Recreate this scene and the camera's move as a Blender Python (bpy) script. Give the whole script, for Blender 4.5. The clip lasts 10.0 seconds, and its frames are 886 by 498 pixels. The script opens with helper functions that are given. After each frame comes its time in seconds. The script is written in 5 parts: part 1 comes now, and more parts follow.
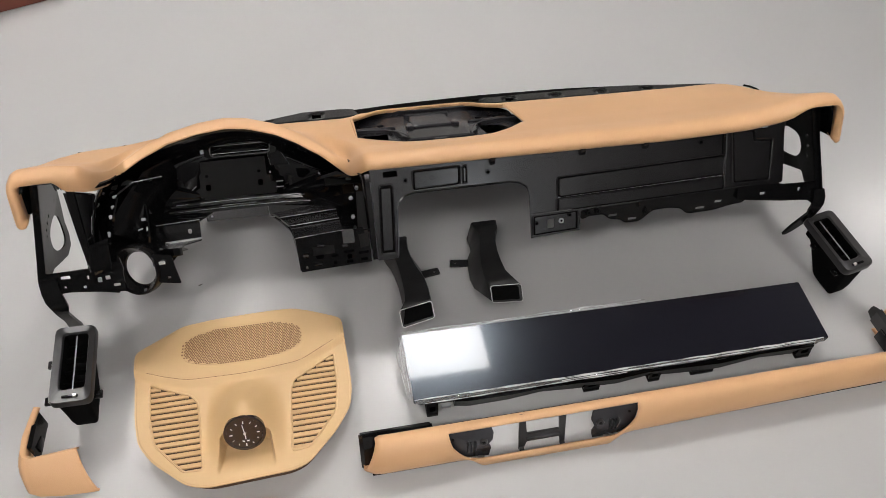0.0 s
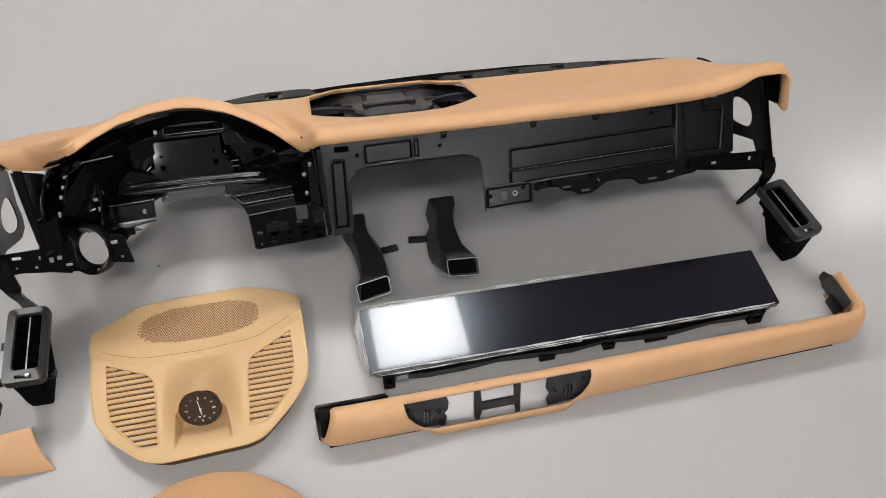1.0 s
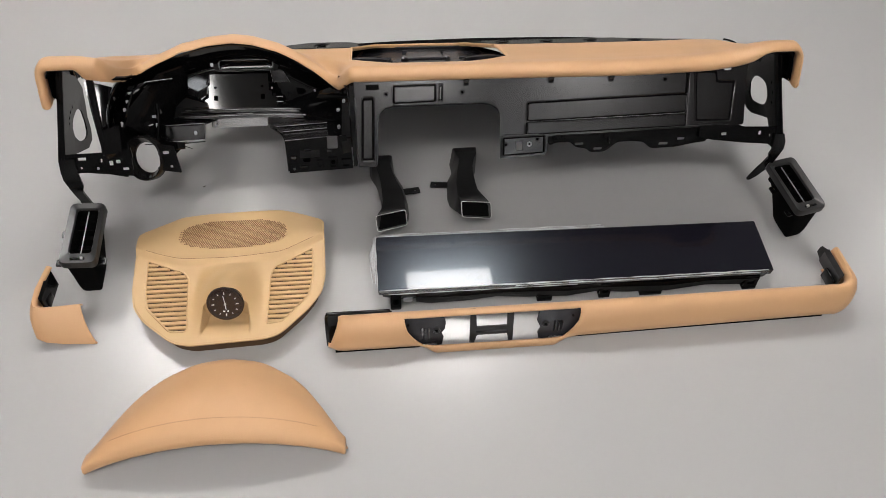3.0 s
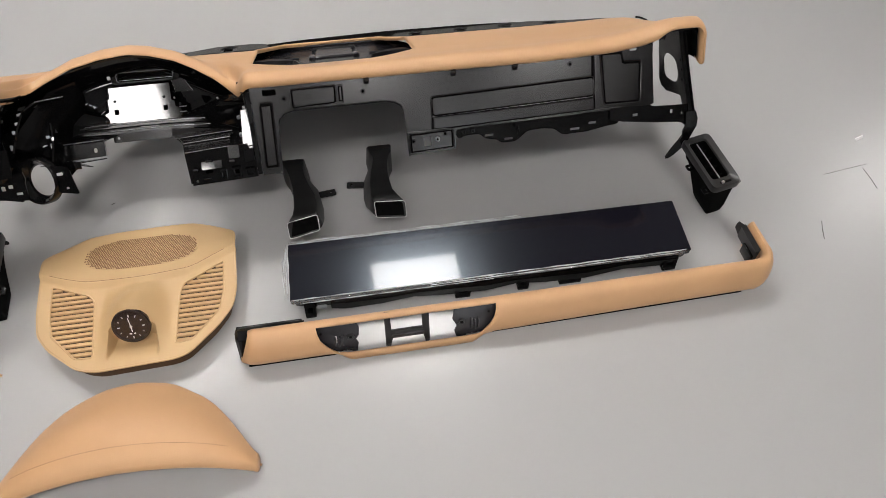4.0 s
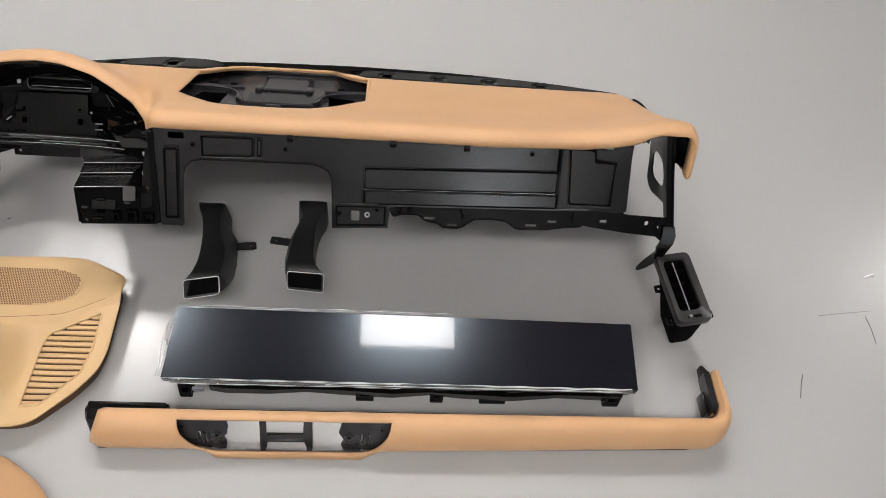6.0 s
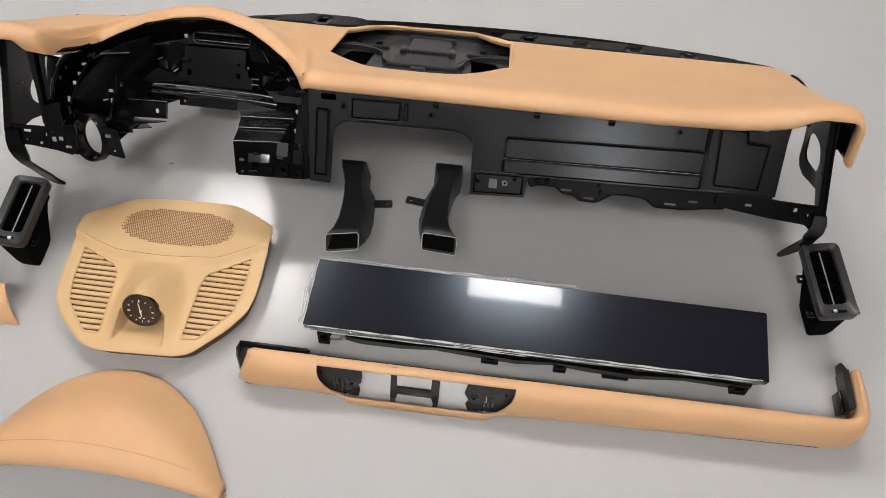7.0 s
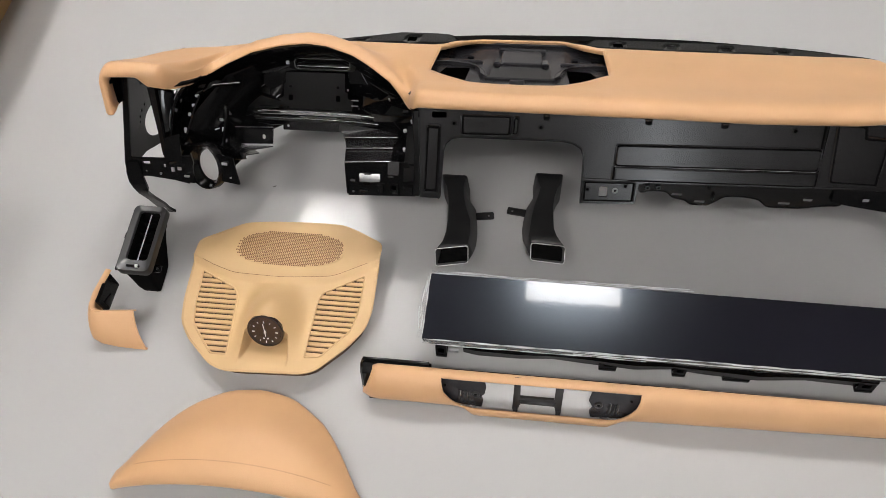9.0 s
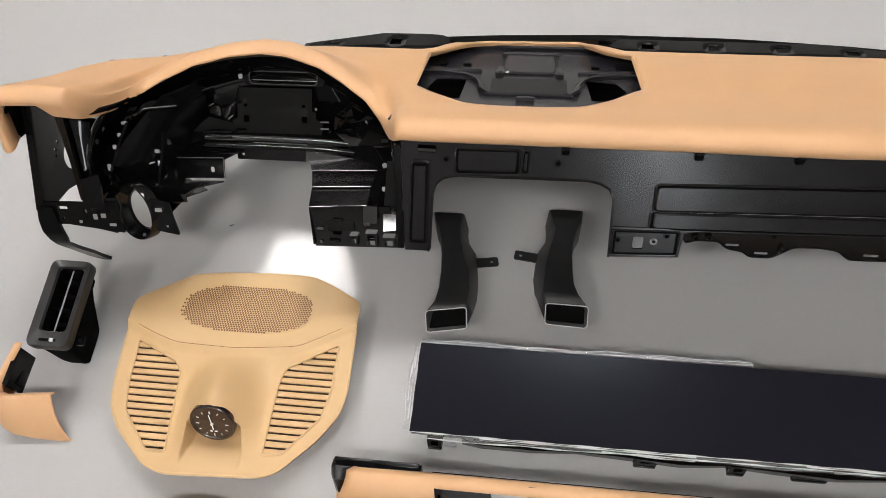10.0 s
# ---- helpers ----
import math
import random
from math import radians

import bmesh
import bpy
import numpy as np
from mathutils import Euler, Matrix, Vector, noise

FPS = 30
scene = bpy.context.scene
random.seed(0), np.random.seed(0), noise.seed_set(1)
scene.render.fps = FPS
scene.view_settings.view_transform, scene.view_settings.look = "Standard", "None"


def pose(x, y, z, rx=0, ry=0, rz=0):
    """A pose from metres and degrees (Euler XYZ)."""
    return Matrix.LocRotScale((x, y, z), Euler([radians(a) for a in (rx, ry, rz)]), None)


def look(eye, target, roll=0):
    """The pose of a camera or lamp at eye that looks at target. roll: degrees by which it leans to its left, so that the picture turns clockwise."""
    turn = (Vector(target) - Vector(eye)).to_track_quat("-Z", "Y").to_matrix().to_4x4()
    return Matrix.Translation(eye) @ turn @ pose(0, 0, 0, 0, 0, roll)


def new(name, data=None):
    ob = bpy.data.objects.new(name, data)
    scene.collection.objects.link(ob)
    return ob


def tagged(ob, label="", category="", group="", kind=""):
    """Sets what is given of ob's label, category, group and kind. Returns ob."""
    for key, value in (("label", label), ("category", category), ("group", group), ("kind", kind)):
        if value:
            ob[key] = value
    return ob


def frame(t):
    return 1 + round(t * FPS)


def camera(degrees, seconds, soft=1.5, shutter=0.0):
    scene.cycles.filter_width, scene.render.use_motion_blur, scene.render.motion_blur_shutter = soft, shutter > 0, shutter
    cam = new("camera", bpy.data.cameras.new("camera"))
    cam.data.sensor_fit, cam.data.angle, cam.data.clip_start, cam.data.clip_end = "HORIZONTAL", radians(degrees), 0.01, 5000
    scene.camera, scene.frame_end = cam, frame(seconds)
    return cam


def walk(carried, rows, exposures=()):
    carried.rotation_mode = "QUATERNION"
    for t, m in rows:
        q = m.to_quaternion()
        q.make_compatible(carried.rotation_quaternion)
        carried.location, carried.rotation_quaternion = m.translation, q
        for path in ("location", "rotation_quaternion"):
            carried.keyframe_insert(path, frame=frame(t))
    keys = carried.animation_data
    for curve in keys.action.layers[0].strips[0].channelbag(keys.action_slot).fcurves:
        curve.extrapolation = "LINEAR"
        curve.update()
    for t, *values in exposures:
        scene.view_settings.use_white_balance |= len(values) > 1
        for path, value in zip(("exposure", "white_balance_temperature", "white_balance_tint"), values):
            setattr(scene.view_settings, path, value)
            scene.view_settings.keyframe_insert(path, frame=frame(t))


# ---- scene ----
cam = camera(64.8, 10.0, 0.55)
PATH = [
    (0, (-0.171, -0.834, 1.111), (0.14, 0.426, -0.411), 3.7),
    (0.5, (-0.113, -0.859, 1.11), (0.302, 0.414, -0.375), 4.3),
    (1, (-0.121, -0.876, 1.099), (0.225, 0.359, -0.436), 3.8),
    (1.5, (-0.264, -0.929, 1.09), (-0.129, 0.303, -0.48), 0.7),
    (2, (-0.298, -0.987, 1.107), (-0.239, 0.24, -0.471), 0.8),
    (2.5, (-0.235, -1.015, 1.106), (-0.103, 0.233, -0.451), 3.4),
    (3, (-0.071, -1.053, 1.108), (0.125, 0.212, -0.429), 3.9),
    (3.2, (-0.02, -1.051, 1.117), (0.2, 0.213, -0.417), 3.7),
    (4.3, (0.078, -1.028, 1.114), (0.312, 0.184, -0.459), 1.1),
    (4.5, (0.088, -1.03, 1.108), (0.308, 0.188, -0.463), 1.0),
    (4.7, (0.099, -1.008, 1.09), (0.305, 0.228, -0.468), 1.2),
    (5, (0.136, -0.926, 1.085), (0.345, 0.303, -0.48), 2.8),
    (5.2, (0.162, -0.873, 1.089), (0.372, 0.356, -0.475), 4.2),
    (6.3, (0.301, -0.768, 1.098), (0.453, 0.397, -0.521), 10.0),
    (6.5, (0.305, -0.755, 1.106), (0.4, 0.375, -0.541), 8.3),
    (7, (0.224, -0.772, 1.125), (0.107, 0.293, -0.564), 1.2),
    (7.5, (0.169, -0.793, 1.132), (-0.084, 0.261, -0.548), -1.7),
    (8, (0.147, -0.784, 1.143), (-0.141, 0.278, -0.527), -4.2),
    (8.5, (0.142, -0.766, 1.157), (-0.09, 0.327, -0.502), -5.2),
    (9, (0.091, -0.788, 1.15), (-0.128, 0.277, -0.529), -5.9),
    (9.5, (0.05, -0.785, 1.098), (-0.208, 0.231, -0.605), -8.3),
    (10, (0.071, -0.545, 0.996), (-0.152, 0.469, -0.713), -7.4),
]
walk(cam, [(t, look(eye, target, roll)) for t, eye, target, roll in PATH],
     [(0, -0.08), (1, -0.1), (2, -0.14), (3, -0.14), (4.5, -0.14), (5.2, -0.12), (6.5, 0.02), (9.5, 0.02), (10, 0.1)])

# ---- light: a ceiling grid of square panels ----
world = bpy.data.worlds.new("world")
scene.world = world
world.use_nodes = True
world.node_tree.nodes["Background"].inputs[0].default_value = (0.9, 0.95, 1.0, 1)
world.node_tree.nodes["Background"].inputs[1].default_value = 0.02
PANEL_GLOW = 52.0
FRONT_GLOW = 36.0
CEILING = 3.0


# ---- materials ----
def material(name, colour, rough=0.5, metal=0.0, spec=0.5, grain=0.0, grain_scale=400.0, stain=0.0, stain_scale=6.0,
             rough_vary=0.0, coat=0.0, sheen=0.0):
    m = bpy.data.materials.new(name)
    m.use_nodes = True
    t = m.node_tree
    b = t.nodes["Principled BSDF"]
    b.inputs["Base Color"].default_value = (*colour, 1)
    b.inputs["Roughness"].default_value = rough
    b.inputs["Metallic"].default_value = metal
    b.inputs["Specular IOR Level"].default_value = spec
    b.inputs["Coat Weight"].default_value = coat
    b.inputs["Coat Roughness"].default_value = 0.045
    b.inputs["Sheen Weight"].default_value = sheen
    co = t.nodes.new("ShaderNodeTexCoord")
    if stain:
        n = t.nodes.new("ShaderNodeTexNoise")
        n.inputs["Scale"].default_value = stain_scale
        n.inputs["Detail"].default_value = 3
        t.links.new(co.outputs["Object"], n.inputs["Vector"])
        r = t.nodes.new("ShaderNodeMapRange")
        r.inputs[1].default_value, r.inputs[2].default_value = 0.3, 0.7
        r.inputs[3].default_value, r.inputs[4].default_value = 1 - stain, 1 + stain
        t.links.new(n.outputs["Fac"], r.inputs[0])
        v = t.nodes.new("ShaderNodeVectorMath")
        v.operation = "SCALE"
        v.inputs[0].default_value = colour
        t.links.new(r.outputs[0], v.inputs["Scale"])
        t.links.new(v.outputs[0], b.inputs["Base Color"])
        if rough_vary:
            q = t.nodes.new("ShaderNodeMapRange")
            q.inputs[1].default_value, q.inputs[2].default_value = 0.3, 0.7
            q.inputs[3].default_value, q.inputs[4].default_value = rough - rough_vary, rough + rough_vary
            t.links.new(n.outputs["Fac"], q.inputs[0])
            t.links.new(q.outputs[0], b.inputs["Roughness"])
    if grain:
        n = t.nodes.new("ShaderNodeTexNoise")
        n.inputs["Scale"].default_value = grain_scale
        n.inputs["Detail"].default_value = 3
        t.links.new(co.outputs["Object"], n.inputs["Vector"])
        u = t.nodes.new("ShaderNodeBump")
        u.inputs["Strength"].default_value = grain
        u.inputs["Distance"].default_value = 0.001
        t.links.new(n.outputs["Fac"], u.inputs["Height"])
        t.links.new(u.outputs[0], b.inputs["Normal"])
    return m


def emitter(name, colour, strength):
    m = bpy.data.materials.new(name)
    m.use_nodes = True
    t = m.node_tree
    t.nodes.remove(t.nodes["Principled BSDF"])
    e = t.nodes.new("ShaderNodeEmission")
    e.inputs[0].default_value, e.inputs[1].default_value = (*colour, 1), strength
    t.links.new(e.outputs[0], t.nodes["Material Output"].inputs[0])
    return m


LEATHER = material("tan_leather", (0.60, 0.352, 0.178), 0.5, grain=0.25, grain_scale=700, stain=0.04, stain_scale=9, sheen=0.05)
COVER_TAN = material("sand_plastic", (0.575, 0.383, 0.190), 0.5, grain=0.2, grain_scale=900, stain=0.03, stain_scale=8)
STITCH = material("brown_thread_and_hole_shade", (0.20, 0.10, 0.045), 0.7)
PANEL = material("satin_panel_plastic", (0.010, 0.0095, 0.0102), 0.205, spec=0.5, grain=0.03, grain_scale=6, stain=0.3, stain_scale=9, rough_vary=0.03)
DUCT = material("matt_duct_plastic", (0.016, 0.016, 0.0165), 0.45, spec=0.5, grain=0.08, grain_scale=500, stain=0.3, stain_scale=20)
BLACK = material("black_plastic", (0.0045, 0.0043, 0.0046), 0.18, spec=0.35, grain=0.05, grain_scale=500, stain=0.25, stain_scale=14, rough_vary=0.04)
GLOSS = material("glossy_black_plastic", (0.0025, 0.0025, 0.0028), 0.06, grain=0.02, grain_scale=60, stain=0.2, stain_scale=10)
SATIN = material("satin_black_plastic", (0.0036, 0.0036, 0.0038), 0.20, spec=0.22, grain=0.06, grain_scale=600, stain=0.25, stain_scale=20)
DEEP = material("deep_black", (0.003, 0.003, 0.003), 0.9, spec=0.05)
# Bright metal stands in for highlights along black plastic edges.
GLINT = material("edge_glint", (0.42, 0.42, 0.43), 0.35, metal=1.0)
# Paler grey puts the shine of black plastic edges into their colour.
EDGE_SHEEN = material("pale_sheen_plastic", (0.055, 0.055, 0.058), 0.27, spec=0.7, grain=0.2, grain_scale=300, stain=0.5, stain_scale=18)
GREY = material("dark_grey_plastic", (0.022, 0.0215, 0.022), 0.30, grain=0.08, grain_scale=500, stain=0.2, stain_scale=25)
TRAY = material("slate_grey_plastic", (0.024, 0.023, 0.026), 0.27, grain=0.2, grain_scale=400, stain=0.25, stain_scale=25)
EDGE = material("light_grey_edge", (0.32, 0.33, 0.34), 0.35)
RIMWHITE = material("pale_rim_grey", (0.62, 0.62, 0.62), 0.4)
FLOOR = material("grey_floor_paint", (0.415, 0.41, 0.405), 0.235, spec=0.42, grain=0.05, grain_scale=60, stain=0.02, stain_scale=1.3, rough_vary=0.02)
WALL = material("grey_wall_paint", (0.30, 0.30, 0.30), 0.8, grain=0.1, grain_scale=120, stain=0.02)
PLASTER = material("slate_wall_paint", (0.11, 0.11, 0.11), 0.8, grain=0.1, grain_scale=120, stain=0.02)
CEIL = material("white_ceiling_tile", (0.64, 0.64, 0.63), 0.85, grain=0.2, grain_scale=200, stain=0.02)
METAL = material("bright_metal", (0.75, 0.75, 0.74), 0.3, metal=1.0)
CARD = material("brown_cardboard", (0.42, 0.27, 0.13), 0.75, grain=0.3, grain_scale=220, stain=0.08, stain_scale=5)
RED_CARD = material("red_brown_cardboard", (0.20, 0.06, 0.04), 0.6, grain=0.3, grain_scale=220, stain=0.08, stain_scale=5)
PAPER = material("white_paper", (0.75, 0.75, 0.76), 0.7, stain=0.03)
INK = material("black_print", (0.03, 0.03, 0.03), 0.6)
SCREEN = material("black_screen_glass", (0.006, 0.0054, 0.0092), 0.19, spec=0.24, stain=0.2, stain_scale=3, coat=0.3)
SCREEN.node_tree.nodes["Principled BSDF"].inputs["Specular Tint"].default_value = (0.72, 0.86, 1.0, 1)
DIAL = material("dark_brown_dial", (0.018, 0.010, 0.010), 0.25, coat=0.6)
WHITE = material("white_marking", (0.8, 0.8, 0.8), 0.5)
GAP_BROWN = material("brown_gap_shade", (0.085, 0.045, 0.020), 0.7, stain=0.2)
SCUFF = material("dark_floor_scuff", (0.10, 0.09, 0.085), 0.6)
# Pale gloss for the film's loose flap and its painted-in highlights.
FOLD = material("pale_film_and_glint", (0.55, 0.56, 0.57), 0.12)
GLOW = emitter("panel_glow", (1.0, 0.966, 0.945), PANEL_GLOW)
SOFT_GLOW = emitter("dim_panel_glow", (1.0, 0.966, 0.945), FRONT_GLOW)
DAYLIGHT = emitter("outdoor_light", (0.92, 0.96, 1.0), 9.0)

film = bpy.data.materials.new("clear_film")
film.use_nodes = True
_b = film.node_tree.nodes["Principled BSDF"]
_b.inputs["Base Color"].default_value = (0.95, 0.96, 0.97, 1)
_b.inputs["Roughness"].default_value = 0.06
_b.inputs["Alpha"].default_value = 0.13


# ---- shape helpers ----
def thing(name, base, label, category, group="", kind=""):
    ob = new(name)
    ob.empty_display_size = 0.05
    ob.location = base
    return tagged(ob, label, category, group, kind)


def root_place(ob):
    while ob.parent:
        ob = ob.parent
    return ob.location.copy()


def to_mesh(name, bm, mat, sharp=38):
    bm.normal_update()
    me = bpy.data.meshes.new(name)
    bm.to_mesh(me)
    bm.free()
    me.materials.append(mat)
    me.shade_smooth()
    me.set_sharp_from_angle(angle=radians(sharp))
    return me


def part(name, bm, mat, parent, label="", sharp=38):
    bmesh.ops.translate(bm, verts=bm.verts[:], vec=-root_place(parent))
    ob = new(name, to_mesh(name, bm, mat, sharp))
    ob.parent = parent
    return tagged(ob, label)


def thicken(ob, t, inside=None):
    m = ob.modifiers.new("thickness", "SOLIDIFY")
    if inside is not None:
        ob.data.materials.append(inside)
        m.material_offset = 1
    m.thickness, m.offset, m.use_even_offset = t, -1, False
    return ob


def solo(name, bm, mat, label, category, group="", kind="", sharp=38):
    return tagged(new(name, to_mesh(name, bm, mat, sharp)), label, category, group, kind)


def box(x0, x1, y0, y1, z0, z1, bevel=0.0, seg=2, m=None):
    bm = bmesh.new()
    bmesh.ops.create_cube(bm, size=1)
    for v in bm.verts:
        v.co = Vector(((x0 + x1) / 2 + v.co.x * (x1 - x0), (y0 + y1) / 2 + v.co.y * (y1 - y0), (z0 + z1) / 2 + v.co.z * (z1 - z0)))
    if bevel:
        bmesh.ops.bevel(bm, geom=bm.edges[:], offset=bevel, segments=seg, affect="EDGES", profile=0.5)
    if m is not None:
        bm.transform(m)
    return bm


def loft(rings, closed=True, cap=True, around=False):
    """A skin over rings of equally many points. closed: each ring is a loop; around: the last ring joins the first."""
    bm = bmesh.new()
    rows = [[bm.verts.new(Vector(p)) for p in r] for r in rings]
    n = len(rows[0])
    pairs = list(zip(rows, rows[1:])) + ([(rows[-1], rows[0])] if around else [])
    for a, b in pairs:
        for k in range(n if closed else n - 1):
            bm.faces.new((a[k], a[(k + 1) % n], b[(k + 1) % n], b[k]))
    if cap and closed and not around:
        bm.faces.new(rows[0])
        bm.faces.new(rows[-1][::-1])
    bmesh.ops.recalc_face_normals(bm, faces=bm.faces[:])
    return bm


def tube(points, r, sides=6, closed=False, flat=1.0):
    """A round bar along points; r may be a number or one for each point."""
    pts = [Vector(p) for p in points]
    n = len(pts)
    rad = [r] * n if isinstance(r, (int, float)) else r
    rings = []
    for k, p in enumerate(pts):
        a = pts[(k - 1) % n] if (k or closed) else p
        b = pts[(k + 1) % n] if (k < n - 1 or closed) else p
        d = (b - a).normalized()
        u = d.cross(Vector((0, 0, 1)))
        u = u.normalized() if u.length > 1e-4 else Vector((1, 0, 0))
        w = u.cross(d).normalized()
        rings.append([p + rad[k] * (math.cos(2 * math.pi * s / sides) * u + flat * math.sin(2 * math.pi * s / sides) * w) for s in range(sides)])
    return loft(rings, True, not closed, closed)


def plate(outer, to3, thick, holes=(), cuts=()):
    """A flat plate from an outline in the plane, with holes, laid into space by to3(u, v, depth)."""
    bm = bmesh.new()
    for loop in (outer, *holes):
        vs = [bm.verts.new((u, v, 0)) for u, v in loop]
        for a, b in zip(vs, vs[1:] + vs[:1]):
            bm.edges.new((a, b))
    bmesh.ops.triangle_fill(bm, use_beauty=True, use_dissolve=False, edges=bm.edges[:])
    for v in cuts:
        bmesh.ops.bisect_plane(bm, geom=bm.verts[:] + bm.edges[:] + bm.faces[:], plane_co=(0, v, 0), plane_no=(0, 1, 0))
    made = bmesh.ops.extrude_face_region(bm, geom=bm.faces[:])
    for v in made["geom"]:
        if isinstance(v, bmesh.types.BMVert):
            v.co.z = thick
    for v in bm.verts:
        v.co = Vector(to3(v.co.x, v.co.y, v.co.z))
    bmesh.ops.recalc_face_normals(bm, faces=bm.faces[:])
    return bm


def rounded(poly, r, n=3):
    """The outline with its corners rounded."""
    out = []
    for k, p in enumerate(poly):
        p, a, b = Vector(p), Vector(poly[k - 1]), Vector(poly[(k + 1) % len(poly)])
        ra = min(r, (a - p).length * 0.45)
        rb = min(r, (b - p).length * 0.45)
        s, e = p + (a - p).normalized() * ra, p + (b - p).normalized() * rb
        for q in range(n + 1):
            f = q / n
            out.append(tuple((1 - f) ** 2 * s + 2 * f * (1 - f) * p + f * f * e))
    return out


def rect(x0, x1, y0, y1):
    return [(x0, y0), (x1, y0), (x1, y1), (x0, y1)]


def curve(pairs):
    xs, ys = zip(*pairs)
    return lambda x: float(np.interp(x, xs, ys))


def smooth_curve(pairs, wide=0.02):
    """The same through points, with its corners eased over a width."""
    xs, ys = zip(*pairs)
    def at(x):
        return float(np.mean([np.interp(x + d * wide, xs, ys) for d in (-1, -0.66, -0.33, 0, 0.33, 0.66, 1)]))
    return at


def cylinder(centre, axis, r0, r1, h, sides=24):
    """A round boss from centre along axis, with radius r0 at the foot and r1 at the top."""
    a = Vector(axis).normalized()
    u = a.cross(Vector((0.3, 1, 0.2))).normalized()
    w = a.cross(u)
    rings = []
    for r, d in ((r0, 0), (r1, h)):
        rings.append([Vector(centre) + a * d + r * (math.cos(2 * math.pi * k / sides) * u + math.sin(2 * math.pi * k / sides) * w) for k in range(sides)])
    return loft(rings)


def ring(centre, axis, r_in, r_out, depth, sides=32):
    a = Vector(axis).normalized()
    u = a.cross(Vector((1, 0, 0.1))).normalized()
    w = a.cross(u)
    e = (r_out - r_in) * 0.25
    prof = [(r_in, 0), (r_in + e, depth * 0.1 + 0.001), (r_out - e, depth * 0.1 + 0.001), (r_out, 0), (r_out, -depth), (r_in, -depth)]
    rings = [[Vector(centre) + a * d + r * (math.cos(2 * math.pi * k / sides) * u + math.sin(2 * math.pi * k / sides) * w) for r, d in prof] for k in range(sides)]
    return loft(rings, True, False, True)


# ---- room ----
X0, X1, Y0, Y1 = -3.6, 6.4, -6.2, 5.4
solo("floor", box(X0, X1, Y0, Y1, -0.1, 0), FLOOR, "smooth grey painted floor with a soft sheen", "floor", kind="structure")
solo("ceiling", box(X0, X1, Y0, Y1, CEILING + 0.012, CEILING + 0.1), CEIL, "plain white ceiling", "ceiling", kind="structure")
for name, b in (("wall_west", (X0 - 0.15, X0, Y0 - 0.15, Y1 + 0.15)), ("wall_east", (X1, X1 + 0.15, Y0 - 0.15, Y1 + 0.15)),
                ("wall_north", (X0, X1, Y1, Y1 + 0.15))):
    solo(name, box(*b, -0.1, CEILING + 0.1), WALL, "plain grey painted wall", "wall", kind="structure")
WX0, WX1, WZ0, WZ1 = 1.16, 1.72, 0.85, 2.35
solo("wall_south", plate(rect(X0, X1, -0.1, CEILING + 0.1), lambda u, v, d: (u, Y0 - d, v), 0.15, [rect(WX0, WX1, WZ0, WZ1)]), PLASTER, "dark grey painted wall with a narrow window", "wall", kind="structure")
window = thing("window_1", ((WX0 + WX1) / 2, Y0 - 0.05, WZ0), "narrow upright window with a white frame", "window", kind="structure")
part("window_frame", plate(rect(WX0, WX1, WZ0, WZ1), lambda u, v, d: (u, Y0 - 0.04 - d, v), 0.05, [rect(WX0 + 0.05, WX1 - 0.05, WZ0 + 0.05, WZ1 - 0.05)]), WHITE, window)
part("window_sill", box(WX0 - 0.04, WX1 + 0.04, Y0 + 0.001, Y0 + 0.06, WZ0 - 0.03, WZ0 - 0.002, 0.004), WHITE, window)
solo("backdrop", box(WX0 - 0.6, WX1 + 0.6, Y0 - 0.62, Y0 - 0.60, WZ0 - 0.8, WZ1 + 0.5), DAYLIGHT, "plain bright sky outside the window", "sky", kind="structure")

# Front rows are unseen, dimmed to deepen shade; the farthest is added for sheen.
for px, py, half in ((-1.35, 1.73, 0.305), (0.455, 1.73, 0.305), (4.35, 2.3, 0.19), (-1.35, -1.87, 0.305), (0.455, -1.87, 0.305),
                     (-1.35, -5.47, 0.305), (0.455, -5.47, 0.305), (2.26, -5.47, 0.305)):
    lamp = thing("ceiling_panel_light", (px, py, CEILING), ("square white flat panel light in the ceiling" if py > 0 else "unseen square white panel light with a dimmer glow") if half > 0.2 else "small square white panel light in the ceiling", "ceiling light", "ceiling lights")
    part("frame", plate(rect(px - half - 0.015, px + half + 0.015, py - half - 0.015, py + half + 0.015), lambda u, v, d: (u, v, CEILING - 0.006 + d), 0.016,
                        [rect(px - half, px + half, py - half, py + half)]), WHITE, lamp)
    part("diffuser", box(px - half, px + half, py - half, py + half, CEILING - 0.003, CEILING + 0.008), GLOW if py > 0 else SOFT_GLOW, lamp)

# floor marks
def scuff(points, w, label="thin dark scratch on the grey floor", mat=SCUFF, name="floor_scratch"):
    rings = [[(x - w, y, 0.0004), (x, y, 0.0012), (x + w, y, 0.0004)] for x, y in points]
    return solo(name, loft(rings, False), mat, label, "floor mark", "floor marks", kind="structure")


# ---- dashboard ----
def ease(f):
    f = min(1.0, max(0.0, f))
    return f * f * (3 - 2 * f)


PROF = curve([(-0.2, 0.335), (-0.02, 0.325), (0.034, 0.313), (0.055, 0.3125), (0.085, 0.296), (0.12, 0.273), (0.2, 0.228), (0.3, 0.180), (0.38, 0.135), (0.41, 0.114), (0.47, 0.066)])
LIFT_END = smooth_curve([(-0.69, 0.042), (-0.58, 0.042), (-0.55, 0.036), (-0.5, 0.026), (-0.46, 0.010), (-0.42, 0.0), (0.45, 0.0), (0.6, 0.008), (0.66, 0.02),
                         (0.685, 0.031), (0.71, 0.043), (0.79, 0.044)], 0.012)
